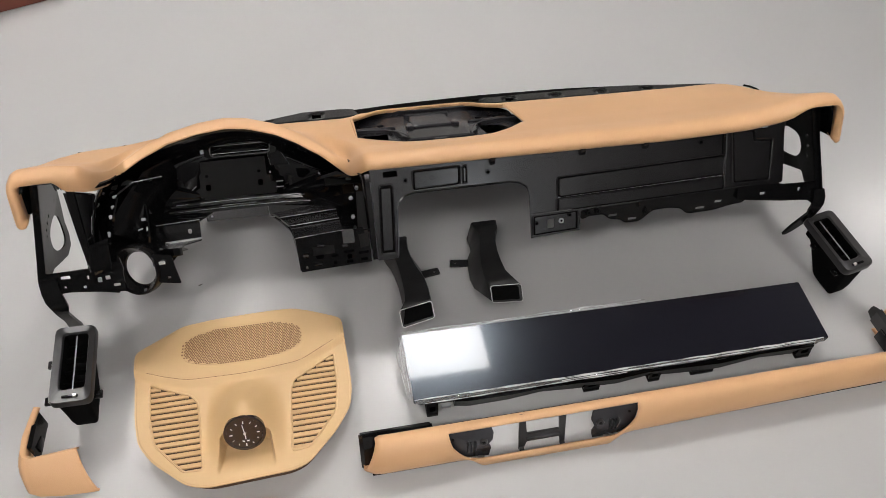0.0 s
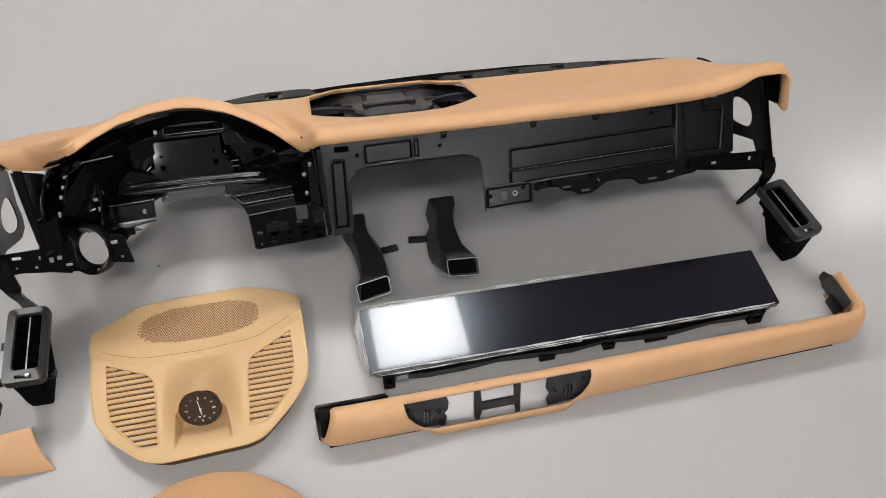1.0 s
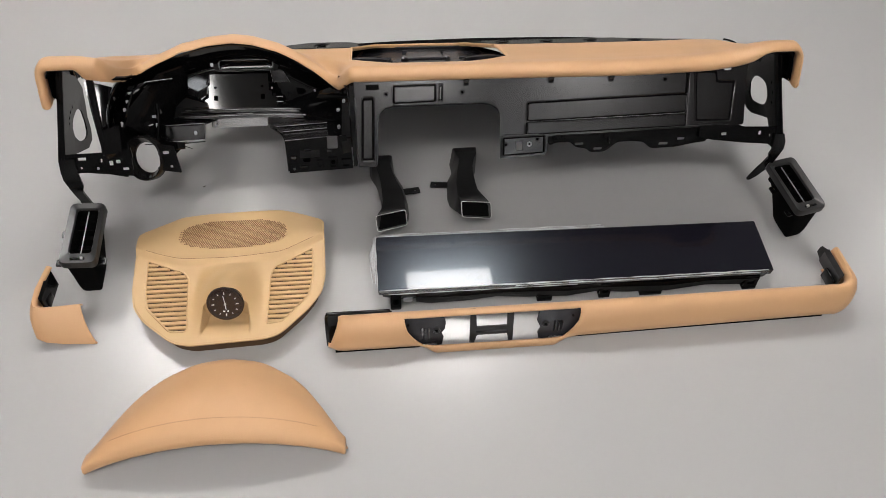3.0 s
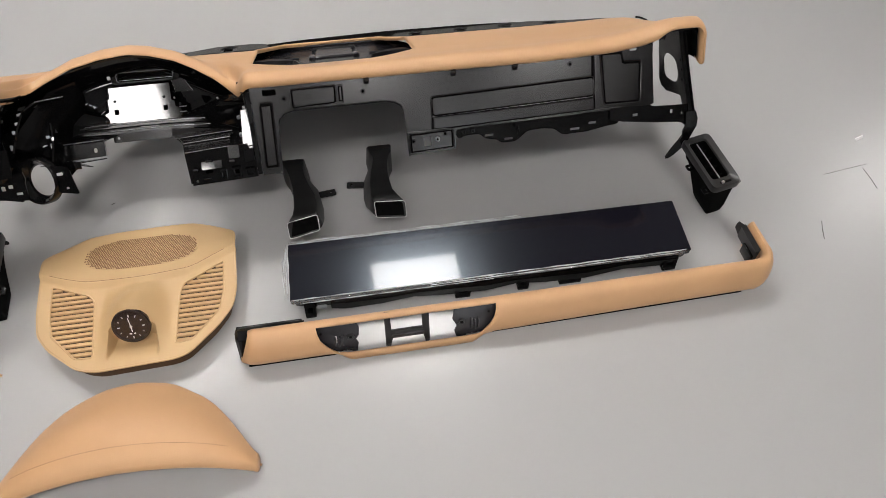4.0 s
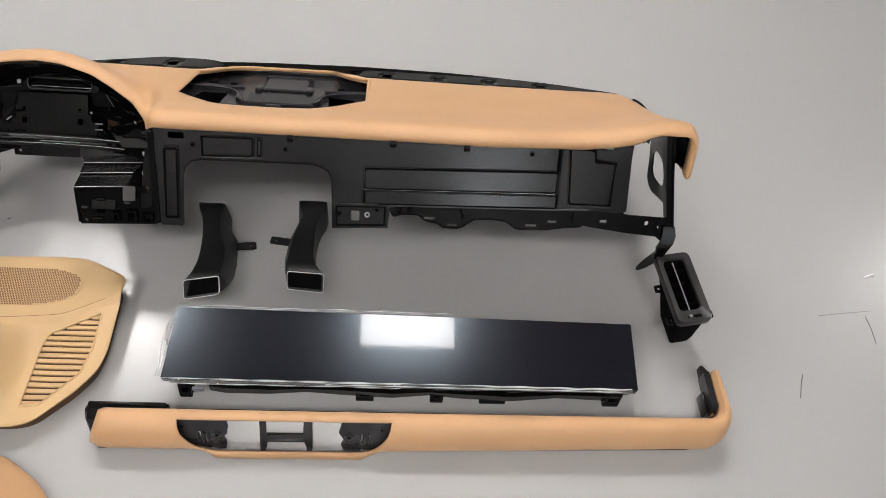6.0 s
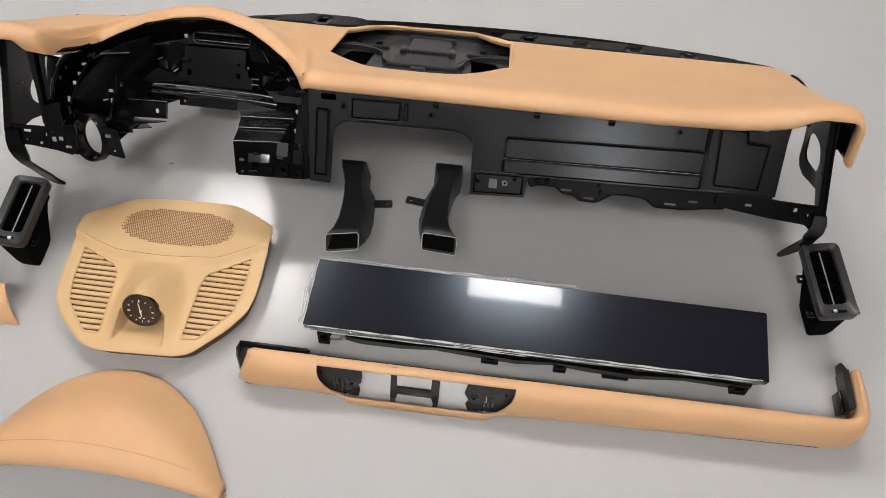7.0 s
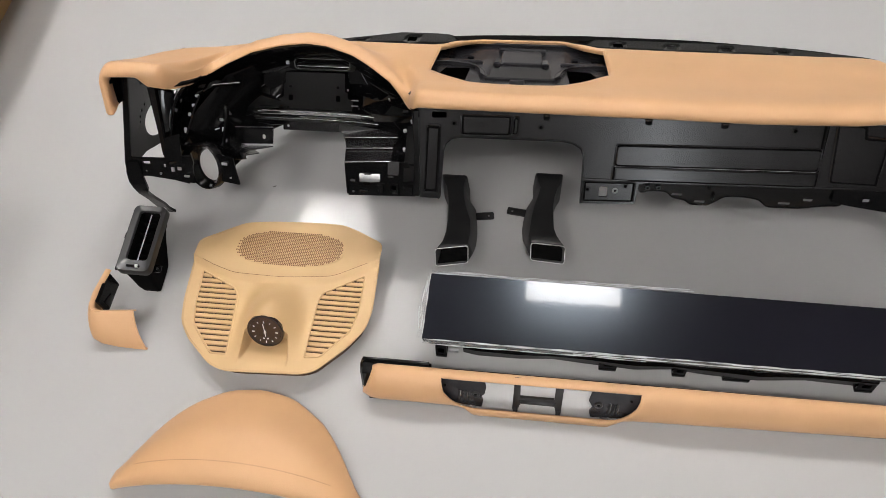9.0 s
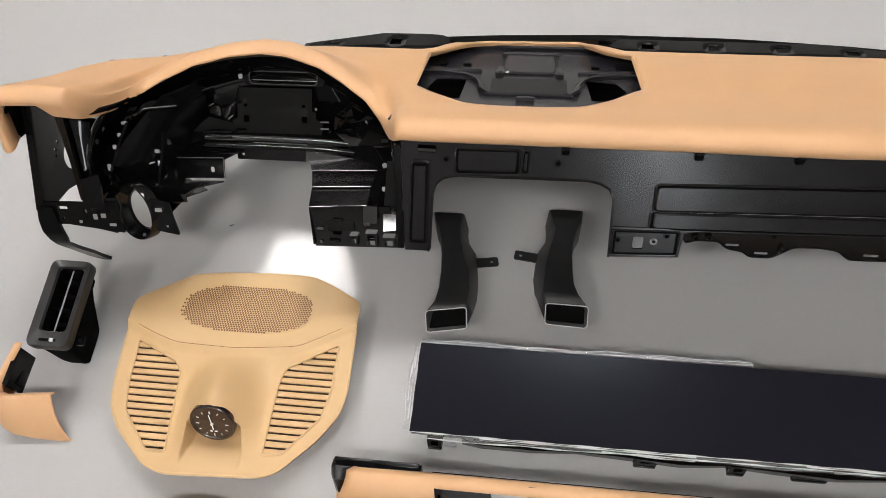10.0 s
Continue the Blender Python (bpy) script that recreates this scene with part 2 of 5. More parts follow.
FADE = curve([(0.04, 1), (0.08, 0.75), (0.15, 0.5), (0.25, 0.25), (0.35, 0.1)])
DROP = smooth_curve([(-0.66, 0.016), (-0.580, 0.016), (-0.570, 0.035), (-0.545, 0.035), (-0.532, 0.018), (-0.52, 0.008), (-0.15, 0.008), (-0.11, 0.0195), (0.685, 0.0195), (0.70, 0.012), (0.78, 0.012)], 0.003)
# lower edge of the leather round the instrument arch: place and height
ARCH = [(-0.535, 0.046, 0.300), (-0.529, 0.078, 0.279), (-0.523, 0.121, 0.252), (-0.513, 0.152, 0.240), (-0.485, 0.178, 0.243), (-0.44, 0.198, 0.254), (-0.39, 0.213, 0.258), (-0.339, 0.222, 0.258),
        (-0.302, 0.226, 0.250), (-0.25, 0.213, 0.241), (-0.211, 0.191, 0.233), (-0.174, 0.169, 0.220), (-0.145, 0.128, 0.223), (-0.124, 0.085, 0.243), (-0.113, 0.055, 0.268), (-0.100, 0.036, 0.290)]
FRONT = smooth_curve([(-0.70, 0.02), (-0.66, 0.022), (-0.64, 0.028), (-0.625, 0.032), (-0.57, 0.036), (-0.545, 0.040)] + [(x, y) for x, y, z in ARCH] + [(-0.08, 0.034),
                      (0.3, 0.033), (0.6, 0.03), (0.68, 0.028), (0.72, 0.030), (0.755, 0.030), (0.77, 0.026), (0.80, 0.02)], 0.003)
REAR = smooth_curve([(-0.69, 0.09), (-0.672, 0.12), (-0.655, 0.15), (-0.64, 0.175), (-0.6, 0.232), (-0.53, 0.265), (-0.48, 0.31), (-0.42, 0.345), (-0.3, 0.358), (-0.12, 0.354),
                     (-0.095, 0.365), (-0.06, 0.43), (-0.035, 0.452), (0.165, 0.455), (0.195, 0.41), (0.222, 0.372), (0.36, 0.368), (0.6, 0.363), (0.7, 0.355),
                     (0.745, 0.35), (0.765, 0.325), (0.78, 0.28), (0.792, 0.23), (0.80, 0.18), (0.815, 0.12)], 0.005)
HOLE_F = smooth_curve([(-0.1, 0.192), (-0.085, 0.174), (-0.071, 0.161), (-0.021, 0.122), (0.02, 0.114), (0.09, 0.113), (0.144, 0.121), (0.186, 0.150), (0.233, 0.20)], 0.008)
HOLE_R = smooth_curve([(-0.1, 0.318), (-0.05, 0.376), (-0.019, 0.400), (0.154, 0.412), (0.188, 0.358), (0.233, 0.328)], 0.008)
HX0, HX1 = -0.100, 0.233
PAD_L, PAD_R, TURN = -0.625, 0.756, 0.023


def plain_z(x, y):
    return PROF(y) + LIFT_END(x) * FADE(y)


ARCH_LIFT = smooth_curve([(-0.56, 0.0), (-0.545, 0.0)] + [(x, z + 0.008 - plain_z(x, y + 0.02)) for x, y, z in ARCH[1:-2]] + [(-0.109, -0.012), (-0.098, 0.0), (-0.05, 0.0)], 0.005)


def pad_z(x, y):
    k = max(0.0, y - 0.02 - FRONT(x)) / 0.075
    return plain_z(x, y) + ARCH_LIFT(x) * (1 - ease(k) if k < 1 else 0.0)


def build_pad():
    xs = sorted(set([round(v, 4) for v in np.concatenate([np.linspace(PAD_L, -0.585, 9), np.linspace(-0.583, -0.560, 9), np.linspace(-0.557, -0.505, 34), np.linspace(-0.502, -0.43, 24), np.linspace(-0.427, -0.2, 30), np.linspace(-0.197, HX0, 26),
                                                          np.linspace(HX0, HX1, 42), np.linspace(HX1, 0.66, 46), np.linspace(0.665, PAD_R, 20)])]))
    bm = bmesh.new()
    cols = []
    for x in xs:
        yf, yr = FRONT(x), REAR(x)
        inside = HX0 <= x <= HX1
        h0 = HOLE_F(x) if inside else float(np.interp(x, [-0.2, HX0, HX1, 0.4], [yf + (yr - yf) * 0.45, HOLE_F(HX0), HOLE_F(HX1), yf + (yr - yf) * 0.5]))
        h1 = HOLE_R(x) if inside else float(np.interp(x, [-0.2, HX0, HX1, 0.4], [yf + (yr - yf) * 0.8, HOLE_R(HX0), HOLE_R(HX1), yf + (yr - yf) * 0.85]))
        z0 = pad_z(x, yf + 0.02)
        d = DROP(x)
        lip = [(yf + 0.016, z0 - d + 0.0005), (yf + 0.004, z0 - d), (yf - 0.003, z0 - d + 0.002), (yf - 0.0055, z0 - d * 0.62), (yf - 0.0045, z0 - d * 0.3), (yf, z0 - min(0.0025, d * 0.12)), (yf + 0.008, z0 + 0.0004)]
        ya = yf + 0.02
        rows = [(ya + (h0 - ya) * k / 9, None) for k in range(10)] + [(h0 + (h1 - h0) * k / 5, None) for k in range(1, 6)] + [(h1 + (yr - h1) * k / 3, None) for k in range(1, 4)]
        col = [Vector((x, y, z)) for y, z in lip] + [Vector((x, y, pad_z(x, y))) for y, _ in rows]
        zr = pad_z(x, yr)
        col += [Vector((x, yr + 0.004, zr - 0.004)), Vector((x, yr + 0.004, zr - 0.010))]
        cols.append(col)

    def turned(col, side):
        """Copies of an end column, carried round the shoulder and down the hanging end."""
        out = []
        x0, yf, yr = col[0].x, FRONT(col[0].x), REAR(col[0].x + side * 0.025)
        stops = [(a, 0.0) for a in (15, 30, 45, 60, 75, 90)] + [(90, f) for f in (0.25, 0.5, 0.75, 0.94, 1.0)]
        for a, f in stops:
            c, sn = math.cos(radians(a)), math.sin(radians(a))
            new_col = []
            for q in col:
                y = min(q.y, yr)
                h = q.z - pad_z(x0, max(q.y, yf + 0.02))
                hang = float(np.interp(y, [0.03, 0.08, 0.15, 0.3], [0.046, 0.040, 0.018, 0.006]))
                down = TURN * (1 - c) + hang * f
                slide = -0.5 * down * max(0.0, 1 - max(0.0, y - yf) / 0.09)
                tuck = 0.0025 if f == 1.0 else 0.0
                new_col.append(Vector((x0 + side * (TURN * sn + sn * h - tuck), y + slide, pad_z(x0, max(y, yf + 0.02)) - down + c * h)))
            out.append(new_col)
        return out
    cols = turned(cols[0], -1)[::-1] + cols + turned(cols[-1], 1)
    vs = [[bm.verts.new(p) for p in c] for c in cols]
    for a, b in zip(vs, vs[1:]):
        mid = (a[0].co.x + b[0].co.x) / 2
        for k in range(len(a) - 1):
            if HX0 < mid < HX1 and 16 <= k < 21:
                continue
            bm.faces.new((a[k], a[k + 1], b[k + 1], b[k]))
    bmesh.ops.recalc_face_normals(bm, faces=bm.faces[:])
    if sum(f.normal.z for f in bm.faces) < 0:
        bmesh.ops.reverse_faces(bm, faces=bm.faces[:])
    return bm


def face(x, z, d=0.0):
    """The slanted front of the dashboard: x, height, and depth behind the surface."""
    return (x, -0.141 + 0.6 * z + d * 0.857, z - d * 0.514)


def bead(pts, r=0.0013, closed=True, d=-0.0008):
    return tube([face(x, z, d) for x, z in pts], r, 5, closed)


dash = thing("dashboard", (0.06, 0.2, 0.0), "stripped car dashboard, tan leather top over bare glossy black plastic front", "dashboard")
pad = thicken(part("pad", build_pad(), LEATHER, dash, "tan leather-covered dashboard top with an opening in the middle", 50), 0.0035, BLACK)
rim_pts = [(x, HOLE_R(x) + 0.002, pad_z(x, HOLE_R(x)) + 0.001) for x in np.linspace(HX0, HX1, 30)] + [(x, HOLE_F(x) - 0.0005, pad_z(x, HOLE_F(x)) - 0.0015) for x in np.linspace(HX1, HX0, 30)]
part("opening_rim", tube(rim_pts, [0.0034] * 30 + [0.0016] * 30, 8, True), LEATHER, pad)


# rear strip with its slots
def rear_at(x, w, d):
    y0 = REAR(x) - 0.004
    y1 = max(0.433 - 0.012 * abs(x - 0.2), y0 + 0.016)
    y = y0 + (y1 - y0) * w
    return (x, y, pad_z(x, y0) - 0.004 - 0.40 * (y - y0) - d)


def build_rear():
    bm = bmesh.new()
    xs = np.linspace(-0.33, 0.755, 110)
    tops, lows = [], []
    for x in xs:
        taper = float(np.interp(x, [-0.33, -0.2, 0.55, 0.755], [0.3, 1, 0.9, 0.15]))
        tops.append([bm.verts.new(rear_at(x, w * taper, 0)) for w in (0, 0.35, 0.7, 0.94, 1)] + [bm.verts.new(Vector(rear_at(x, taper, 0.02)))])
    for n, (a, b) in enumerate(zip(tops, tops[1:])):
        for k in range(5):
            if k == 1 and n % 11 in (4, 5) and n < 95:
                continue
            bm.faces.new((a[k], a[k + 1], b[k + 1], b[k]))
    bmesh.ops.recalc_face_normals(bm, faces=bm.faces[:])
    return bm


thicken(part("rear_strip", build_rear(), SATIN, dash, "black plastic rear edge with slots"), 0.002)
for x in (-0.345, -0.115, 0.24, 0.685):
    part("rear_foot", plate(rounded([(x - 0.014, 0.0), (x + 0.014, 0.0), (x + 0.010, 0.09), (x - 0.010, 0.09)], 0.003, 2), lambda u, v, d: (u, 0.405 + 0.12 * (0.1 - v) + d, v), 0.003,
         [rounded(rect(x - 0.005, x + 0.005, 0.02, 0.065), 0.003, 2)]), SATIN, dash)

# tray under the opening
def tray_at(u, v, d):
    return (u, v, PROF(v) - float(np.interp(v, [0.34, 0.40, 0.47], [0.027, 0.011, 0.011])) - d)


tray = part("speaker_tray", plate([(-0.125, 0.10), (0.255, 0.10), (0.255, 0.36), (0.2, 0.43), (0.16, 0.47), (-0.03, 0.47), (-0.09, 0.43), (-0.125, 0.36)], tray_at, 0.003,
            [rounded([(-0.092, 0.225), (-0.080, 0.270), (-0.032, 0.272), (-0.036, 0.190), (-0.062, 0.190)], 0.004), rounded([(0.157, 0.278), (0.203, 0.270), (0.219, 0.232), (0.190, 0.196), (0.163, 0.196)], 0.004)], (0.12, 0.15, 0.2, 0.25, 0.3, 0.34, 0.37, 0.40, 0.43)),
            TRAY, dash, "dark grey plastic tray with two holes")
# Added black sheet that fills the tray holes with shade.
part("tray_shade", plate(rect(-0.17, 0.31, 0.08, 0.47), lambda u, v, d: (u, v, max(0.02, PROF(v) - 0.075) - d), 0.003, (), (0.12, 0.2, 0.3, 0.38, 0.41)), DEEP, tray)


def tray_box(x0, x1, y0, y1, h, mat=TRAY, name="tray_rib", r=0.003):
    rings = []
    for e, k in ((0.0, 0.0), (0.0, h - r), (r, h)):
        rings.append([tray_at(x, y, -k) for x, y in rounded(rect(x0 + e, x1 - e, y0 + e, y1 - e), 0.006, 2)])
    part(name, loft(rings), mat, tray, "", 15)


tray_box(0.026, 0.110, 0.292, 0.372, 0.006)
# Black patch on the rib paints in the shade of an opening.
tray_box(0.034, 0.102, 0.318, 0.352, 0.0064, DEEP, "slot_shade", 0.0006)
tray_box(0.018, 0.118, 0.372, 0.377, 0.008)
tray_box(0.012, 0.027, 0.286, 0.318, 0.009)
tray_box(0.109, 0.124, 0.286, 0.318, 0.009)
# Darker raised patch in place of a shaded hollow.
tray_box(0.008, 0.128, 0.214, 0.276, 0.0016, SATIN, "recess_shade", 0.001)
for side in (-1, 1):
    wing = [(0.068 + side * u, v) for u, v in ((0.186, 0.292), (0.140, 0.291), (0.105, 0.282), (0.082, 0.262), (0.070, 0.236), (0.066, 0.212))]
    part("tray_wing", loft([[tray_at(x - side * 0.006, y - 0.006, 0.0), tray_at(x - side * 0.004, y - 0.004, -0.007), tray_at(x + side * 0.010, y + 0.012, -0.009), tray_at(x + side * 0.014, y + 0.016, 0.0)] for x, y in wing]), TRAY, tray)
    part("tray_lip", tube([tray_at(x - side * 0.003, y - 0.003, -0.0075) for x, y in wing], 0.0011, 6), EDGE_SHEEN, tray)
tray_box(0.0, 0.136, 0.206, 0.212, 0.006)
tray_box(-0.12, -0.01, 0.300, 0.307, 0.006)
tray_box(0.146, 0.25, 0.300, 0.307, 0.006)
tray_box(-0.06, 0.19, 0.398, 0.405, 0.009)
tray_box(0.02, 0.116, 0.150, 0.156, 0.004)
# Black patches drawn in place of shaded holes.
for x in (-0.085, -0.045, 0.17, 0.21):
    tray_box(x, x + 0.014, 0.330, 0.340, 0.004, DEEP, "clip_hole_shade", 0.001)
tray_box(0.050, 0.078, 0.188, 0.194, 0.008, EDGE_SHEEN, "tray_label", 0.001)
part("rear_wall", plate(rect(-0.10, 0.23, 0.02, 0.082), lambda u, v, d: (u, 0.452 + d, v), 0.003), SATIN, tray)
RIDGE = smooth_curve([(-0.36, 0.400), (-0.28, 0.406), (-0.15, 0.422), (0.0, 0.434), (0.2, 0.441), (0.42, 0.438), (0.62, 0.424), (0.78, 0.404)], 0.04)
part("rear_ridge", loft([[(x, RIDGE(x) - 0.010, 0.108), (x, RIDGE(x) - 0.002, 0.1135), (x, RIDGE(x) + 0.001, 0.111), (x, RIDGE(x), 0.098), (x, RIDGE(x) - 0.010, 0.100)] for x in np.linspace(-0.31, 0.70, 40)]), SATIN, dash, "black plastic ridge along the rear edge")

# front panel
FRONT_OUT = [(-0.094, 0.296), (0.1, 0.296), (0.3, 0.298), (0.5, 0.301), (0.6, 0.306), (0.684, 0.316), (0.684, 0.286), (0.690, 0.205), (0.686, 0.203), (0.62, 0.203), (0.42, 0.199), (0.3, 0.197), (0.284, 0.194),
             (0.281, 0.163), (0.189, 0.159), (0.187, 0.232), (0.181, 0.244), (0.168, 0.2505), (0.151, 0.2535),
             (-0.022, 0.2525), (-0.038, 0.249), (-0.048, 0.241), (-0.052, 0.229), (-0.057, 0.157), (-0.060, 0.153), (-0.093, 0.153)]
FLANGE_OUT = [(0.282, 0.196), (0.30, 0.199), (0.42, 0.201), (0.62, 0.205), (0.690, 0.205), (0.686, 0.198), (0.625, 0.198), (0.62, 0.178), (0.592, 0.176), (0.556, 0.170),
              (0.503, 0.169), (0.487, 0.181), (0.462, 0.184), (0.430, 0.183), (0.412, 0.170), (0.404, 0.166), (0.376, 0.166), (0.368, 0.173), (0.345, 0.176), (0.333, 0.186), (0.302, 0.186), (0.290, 0.180)]
SLOT_V = [(-0.085, 0.163), (-0.063, 0.163), (-0.058, 0.268), (-0.079, 0.268)]
panel = part("front_panel", plate(FRONT_OUT, face, 0.0035,
             [rounded([(-0.072, 0.279), (-0.047, 0.279), (-0.047, 0.288), (-0.072, 0.288)], 0.002, 2),
              rounded([(0.219, 0.171), (0.233, 0.171), (0.233, 0.187), (0.219, 0.187)], 0.002, 2),
              rounded(rect(0.636, 0.652, 0.296, 0.303), 0.001, 1)]), PANEL, dash, "ribbed black plastic front panel with an arch")


def raised(poly, h, name, mat=PANEL, r=0.004, parent=None):
    """A low embossed field with eased edges on the front panel."""
    c = Vector((sum(p[0] for p in poly) / len(poly), sum(p[1] for p in poly) / len(poly)))
    rp = rounded(poly, r)
    rings = []
    for grow, d in ((0.0, 0.0), (0.0, -h * 0.6), (-0.0015, -h)):
        rings.append([face(*((Vector(p) + (Vector(p) - c).normalized() * grow)), d) for p in rp])
    return part(name, loft(rings), mat, parent or panel, "", 12)


def lined(poly, name="bead", r=0.004, w=0.0014):
    """A raised bead with a black inner bead that paints in the shade of a channel."""
    c = Vector((sum(p[0] for p in poly) / len(poly), sum(p[1] for p in poly) / len(poly)))
    part(name, bead(rounded(poly, r), w * 1.3), PANEL, panel)
    part("groove_shade", bead(rounded([tuple(Vector(p) + (c - Vector(p)).normalized() * 0.0030) for p in poly], r), w * 1.5, True, -0.0006), DEEP, panel)


raised([(0.241, 0.223), (0.562, 0.230), (0.561, 0.258), (0.241, 0.250)], 0.004, "glove_field")
lined([(0.239, 0.221), (0.564, 0.228), (0.563, 0.26), (0.239, 0.252)])
raised([(0.242, 0.200), (0.566, 0.206), (0.5645, 0.223), (0.242, 0.216)], 0.0015, "lower_field")
lined([(0.237, 0.198), (0.568, 0.204), (0.566, 0.297), (0.562, 0.297), (0.5655, 0.225), (0.237, 0.2185)], w=0.0012, r=0.002)
raised([(0.588, 0.213), (0.656, 0.212), (0.657, 0.275), (0.621, 0.277), (0.617, 0.294), (0.579, 0.294)], 0.002, "side_field")
lined([(0.586, 0.211), (0.660, 0.210), (0.661, 0.278), (0.624, 0.280), (0.620, 0.297), (0.576, 0.297)])
lined([(-0.022, 0.256), (0.062, 0.258), (0.063, 0.286), (-0.022, 0.285)], w=0.0011)
raised([(-0.019, 0.259), (0.059, 0.261), (0.060, 0.283), (-0.019, 0.282)], 0.001, "upper_field")
lined([(0.066, 0.258), (0.0735, 0.258), (0.0745, 0.286), (0.067, 0.286)], r=0.001, w=0.001)
lined(SLOT_V, r=0.002, w=0.0018)
raised([(-0.083, 0.166), (-0.065, 0.166), (-0.060, 0.265), (-0.077, 0.265)], 0.0012, "slot_field")
part("arch_edge", bead([p for p in FRONT_OUT[14:25]], 0.0016, False), PANEL, panel)
part("lower_edge", bead([(0.187, 0.198), (0.3, 0.199), (0.42, 0.201), (0.62, 0.205)], 0.0016, False), PANEL, panel)
# Bright bar in place of the highlight on the glove field's ledge.
part("glove_glint", bead([(0.24, 0.2195), (0.4, 0.223), (0.564, 0.2265)], 0.0009, False), GLINT, panel)
lined([(0.192, 0.163), (0.278, 0.166), (0.278, 0.196), (0.192, 0.194)], r=0.002, w=0.001)
for x, z in ((-0.034, 0.272), (0.012, 0.272), (0.246, 0.182), (0.199, 0.182), (0.262, 0.190), (0.112, 0.272), (0.245, 0.211), (0.515, 0.284)):
    part("boss", ring(face(x, z), (0, -0.857, 0.514), 0.0024, 0.0048, 0.004, 14), SATIN, panel)
    # Black plug in place of the shade inside the boss.
    part("screw_hole_shade", cylinder(face(x, z, 0.001), (0, -0.857, 0.514), 0.0024, 0.0024, 0.0016, 10), DEEP, panel)
part("washer", ring(face(0.246, 0.182, -0.001), (0, -0.857, 0.514), 0.0024, 0.0050, 0.003, 18), EDGE, panel, "pale washer")
for x in (0.285, 0.405, 0.12):
    part("clip", box(x - 0.005, x + 0.005, 0.026, 0.036, 0.284, 0.297, 0.001), GLOSS, panel)
FL = [(0.352, 0.181, 0.009), (0.392, 0.171, 0.009), (0.53, 0.176, 0.010), (0.566, 0.184, 0.008), (0.664, 0.2, 0.006)]
# Darker plastic than the panel, to put the flange's shade into its colour.
flange = part("flange", plate(rounded(FLANGE_OUT, 0.006, 2), lambda u, v, d: face(u, v - 0.004, d + 0.008 + 0.25 * max(0.0, 0.2 - v)), 0.003, [rounded(rect(x - w, x + w, z - 0.0022, z + 0.0022), 0.001, 1) for x, z, w in FL[:4]]), SATIN, dash, "wavy lower flange with slots, darkened in place of shade")
part("flange_rim", tube([face(u, v - 0.004, 0.0075 + 0.25 * max(0.0, 0.2 - v)) for u, v in rounded(FLANGE_OUT, 0.006, 2)], 0.0011, 5, True), BLACK, flange)
for x, z in ((0.300, 0.190), (0.318, 0.191)):
    part("flange_boss", ring(face(x, z - 0.002, 0.004), (0, -0.857, 0.514), 0.002, 0.0044, 0.004, 14), SATIN, flange)
part("flange_hook", box(0.4045, 0.4085, -0.040, -0.030, 0.180, 0.194, 0.001, 1), BLACK, flange)
# ends with their windows and feet
def end_bracket(bar, post, skin, lean, windows, base, label):
    """Bottom bar and narrow post in the sloping front, and the side panel behind them with its windows."""
    ob = part("end_bracket", plate(bar[0], lambda u, v, d: face(u, v, d + 0.0045), 0.004, bar[1]), SATIN, dash, label)
    part("post", plate(post, lambda u, v, d: face(u, v, d + 0.003), 0.004), SATIN, ob)
    part("side_panel", plate(skin, lambda u, v, d: (lean(v) + d, u, v), 0.003, windows), SATIN, ob)
    return ob


lean_r, lean_l = curve([(0.13, 0.783), (0.17, 0.781), (0.2, 0.773), (0.275, 0.757), (0.32, 0.749)]), curve([(0.13, -0.652), (0.181, -0.648), (0.213, -0.642), (0.266, -0.632), (0.32, -0.622)])
right_end = end_bracket(([(0.60, 0.206), (0.686, 0.2), (0.700, 0.198), (0.768, 0.196), (0.780, 0.176), (0.776, 0.150), (0.752, 0.166), (0.695, 0.170), (0.629, 0.177), (0.60, 0.182)],
                         [rect(0.648, 0.66, 0.184, 0.189), rounded(rect(0.728, 0.735, 0.183, 0.19), 0.002, 2), rounded(rect(0.752, 0.755, 0.178, 0.184), 0.001, 1)]),
                        [(0.738, 0.326), (0.750, 0.326), (0.758, 0.275), (0.775, 0.2), (0.782, 0.172), (0.768, 0.172), (0.764, 0.2), (0.748, 0.275)],
                        [(0.048, 0.320), (0.020, 0.268), (-0.022, 0.198), (-0.040, 0.165), (0.0, 0.150), (0.022, 0.156), (0.040, 0.167), (0.070, 0.150), (0.100, 0.132), (0.125, 0.127), (0.142, 0.132), (0.158, 0.160), (0.168, 0.190), (0.17, 0.235), (0.12, 0.285), (0.08, 0.312)], lean_r,
                        [rounded([(0.143, 0.190), (0.130, 0.210), (0.115, 0.221), (0.090, 0.230), (0.074, 0.230), (0.060, 0.215), (0.058, 0.198), (0.068, 0.180), (0.090, 0.166), (0.119, 0.154), (0.136, 0.160), (0.143, 0.175)], 0.006, 2),
                         rounded(rect(0.034, 0.039, 0.208, 0.215), 0.002, 2), rounded(rect(0.040, 0.045, 0.230, 0.236), 0.002, 2), rounded(rect(0.052, 0.057, 0.246, 0.252), 0.002, 2)], 0,
                        "black plastic end bracket with two windows")
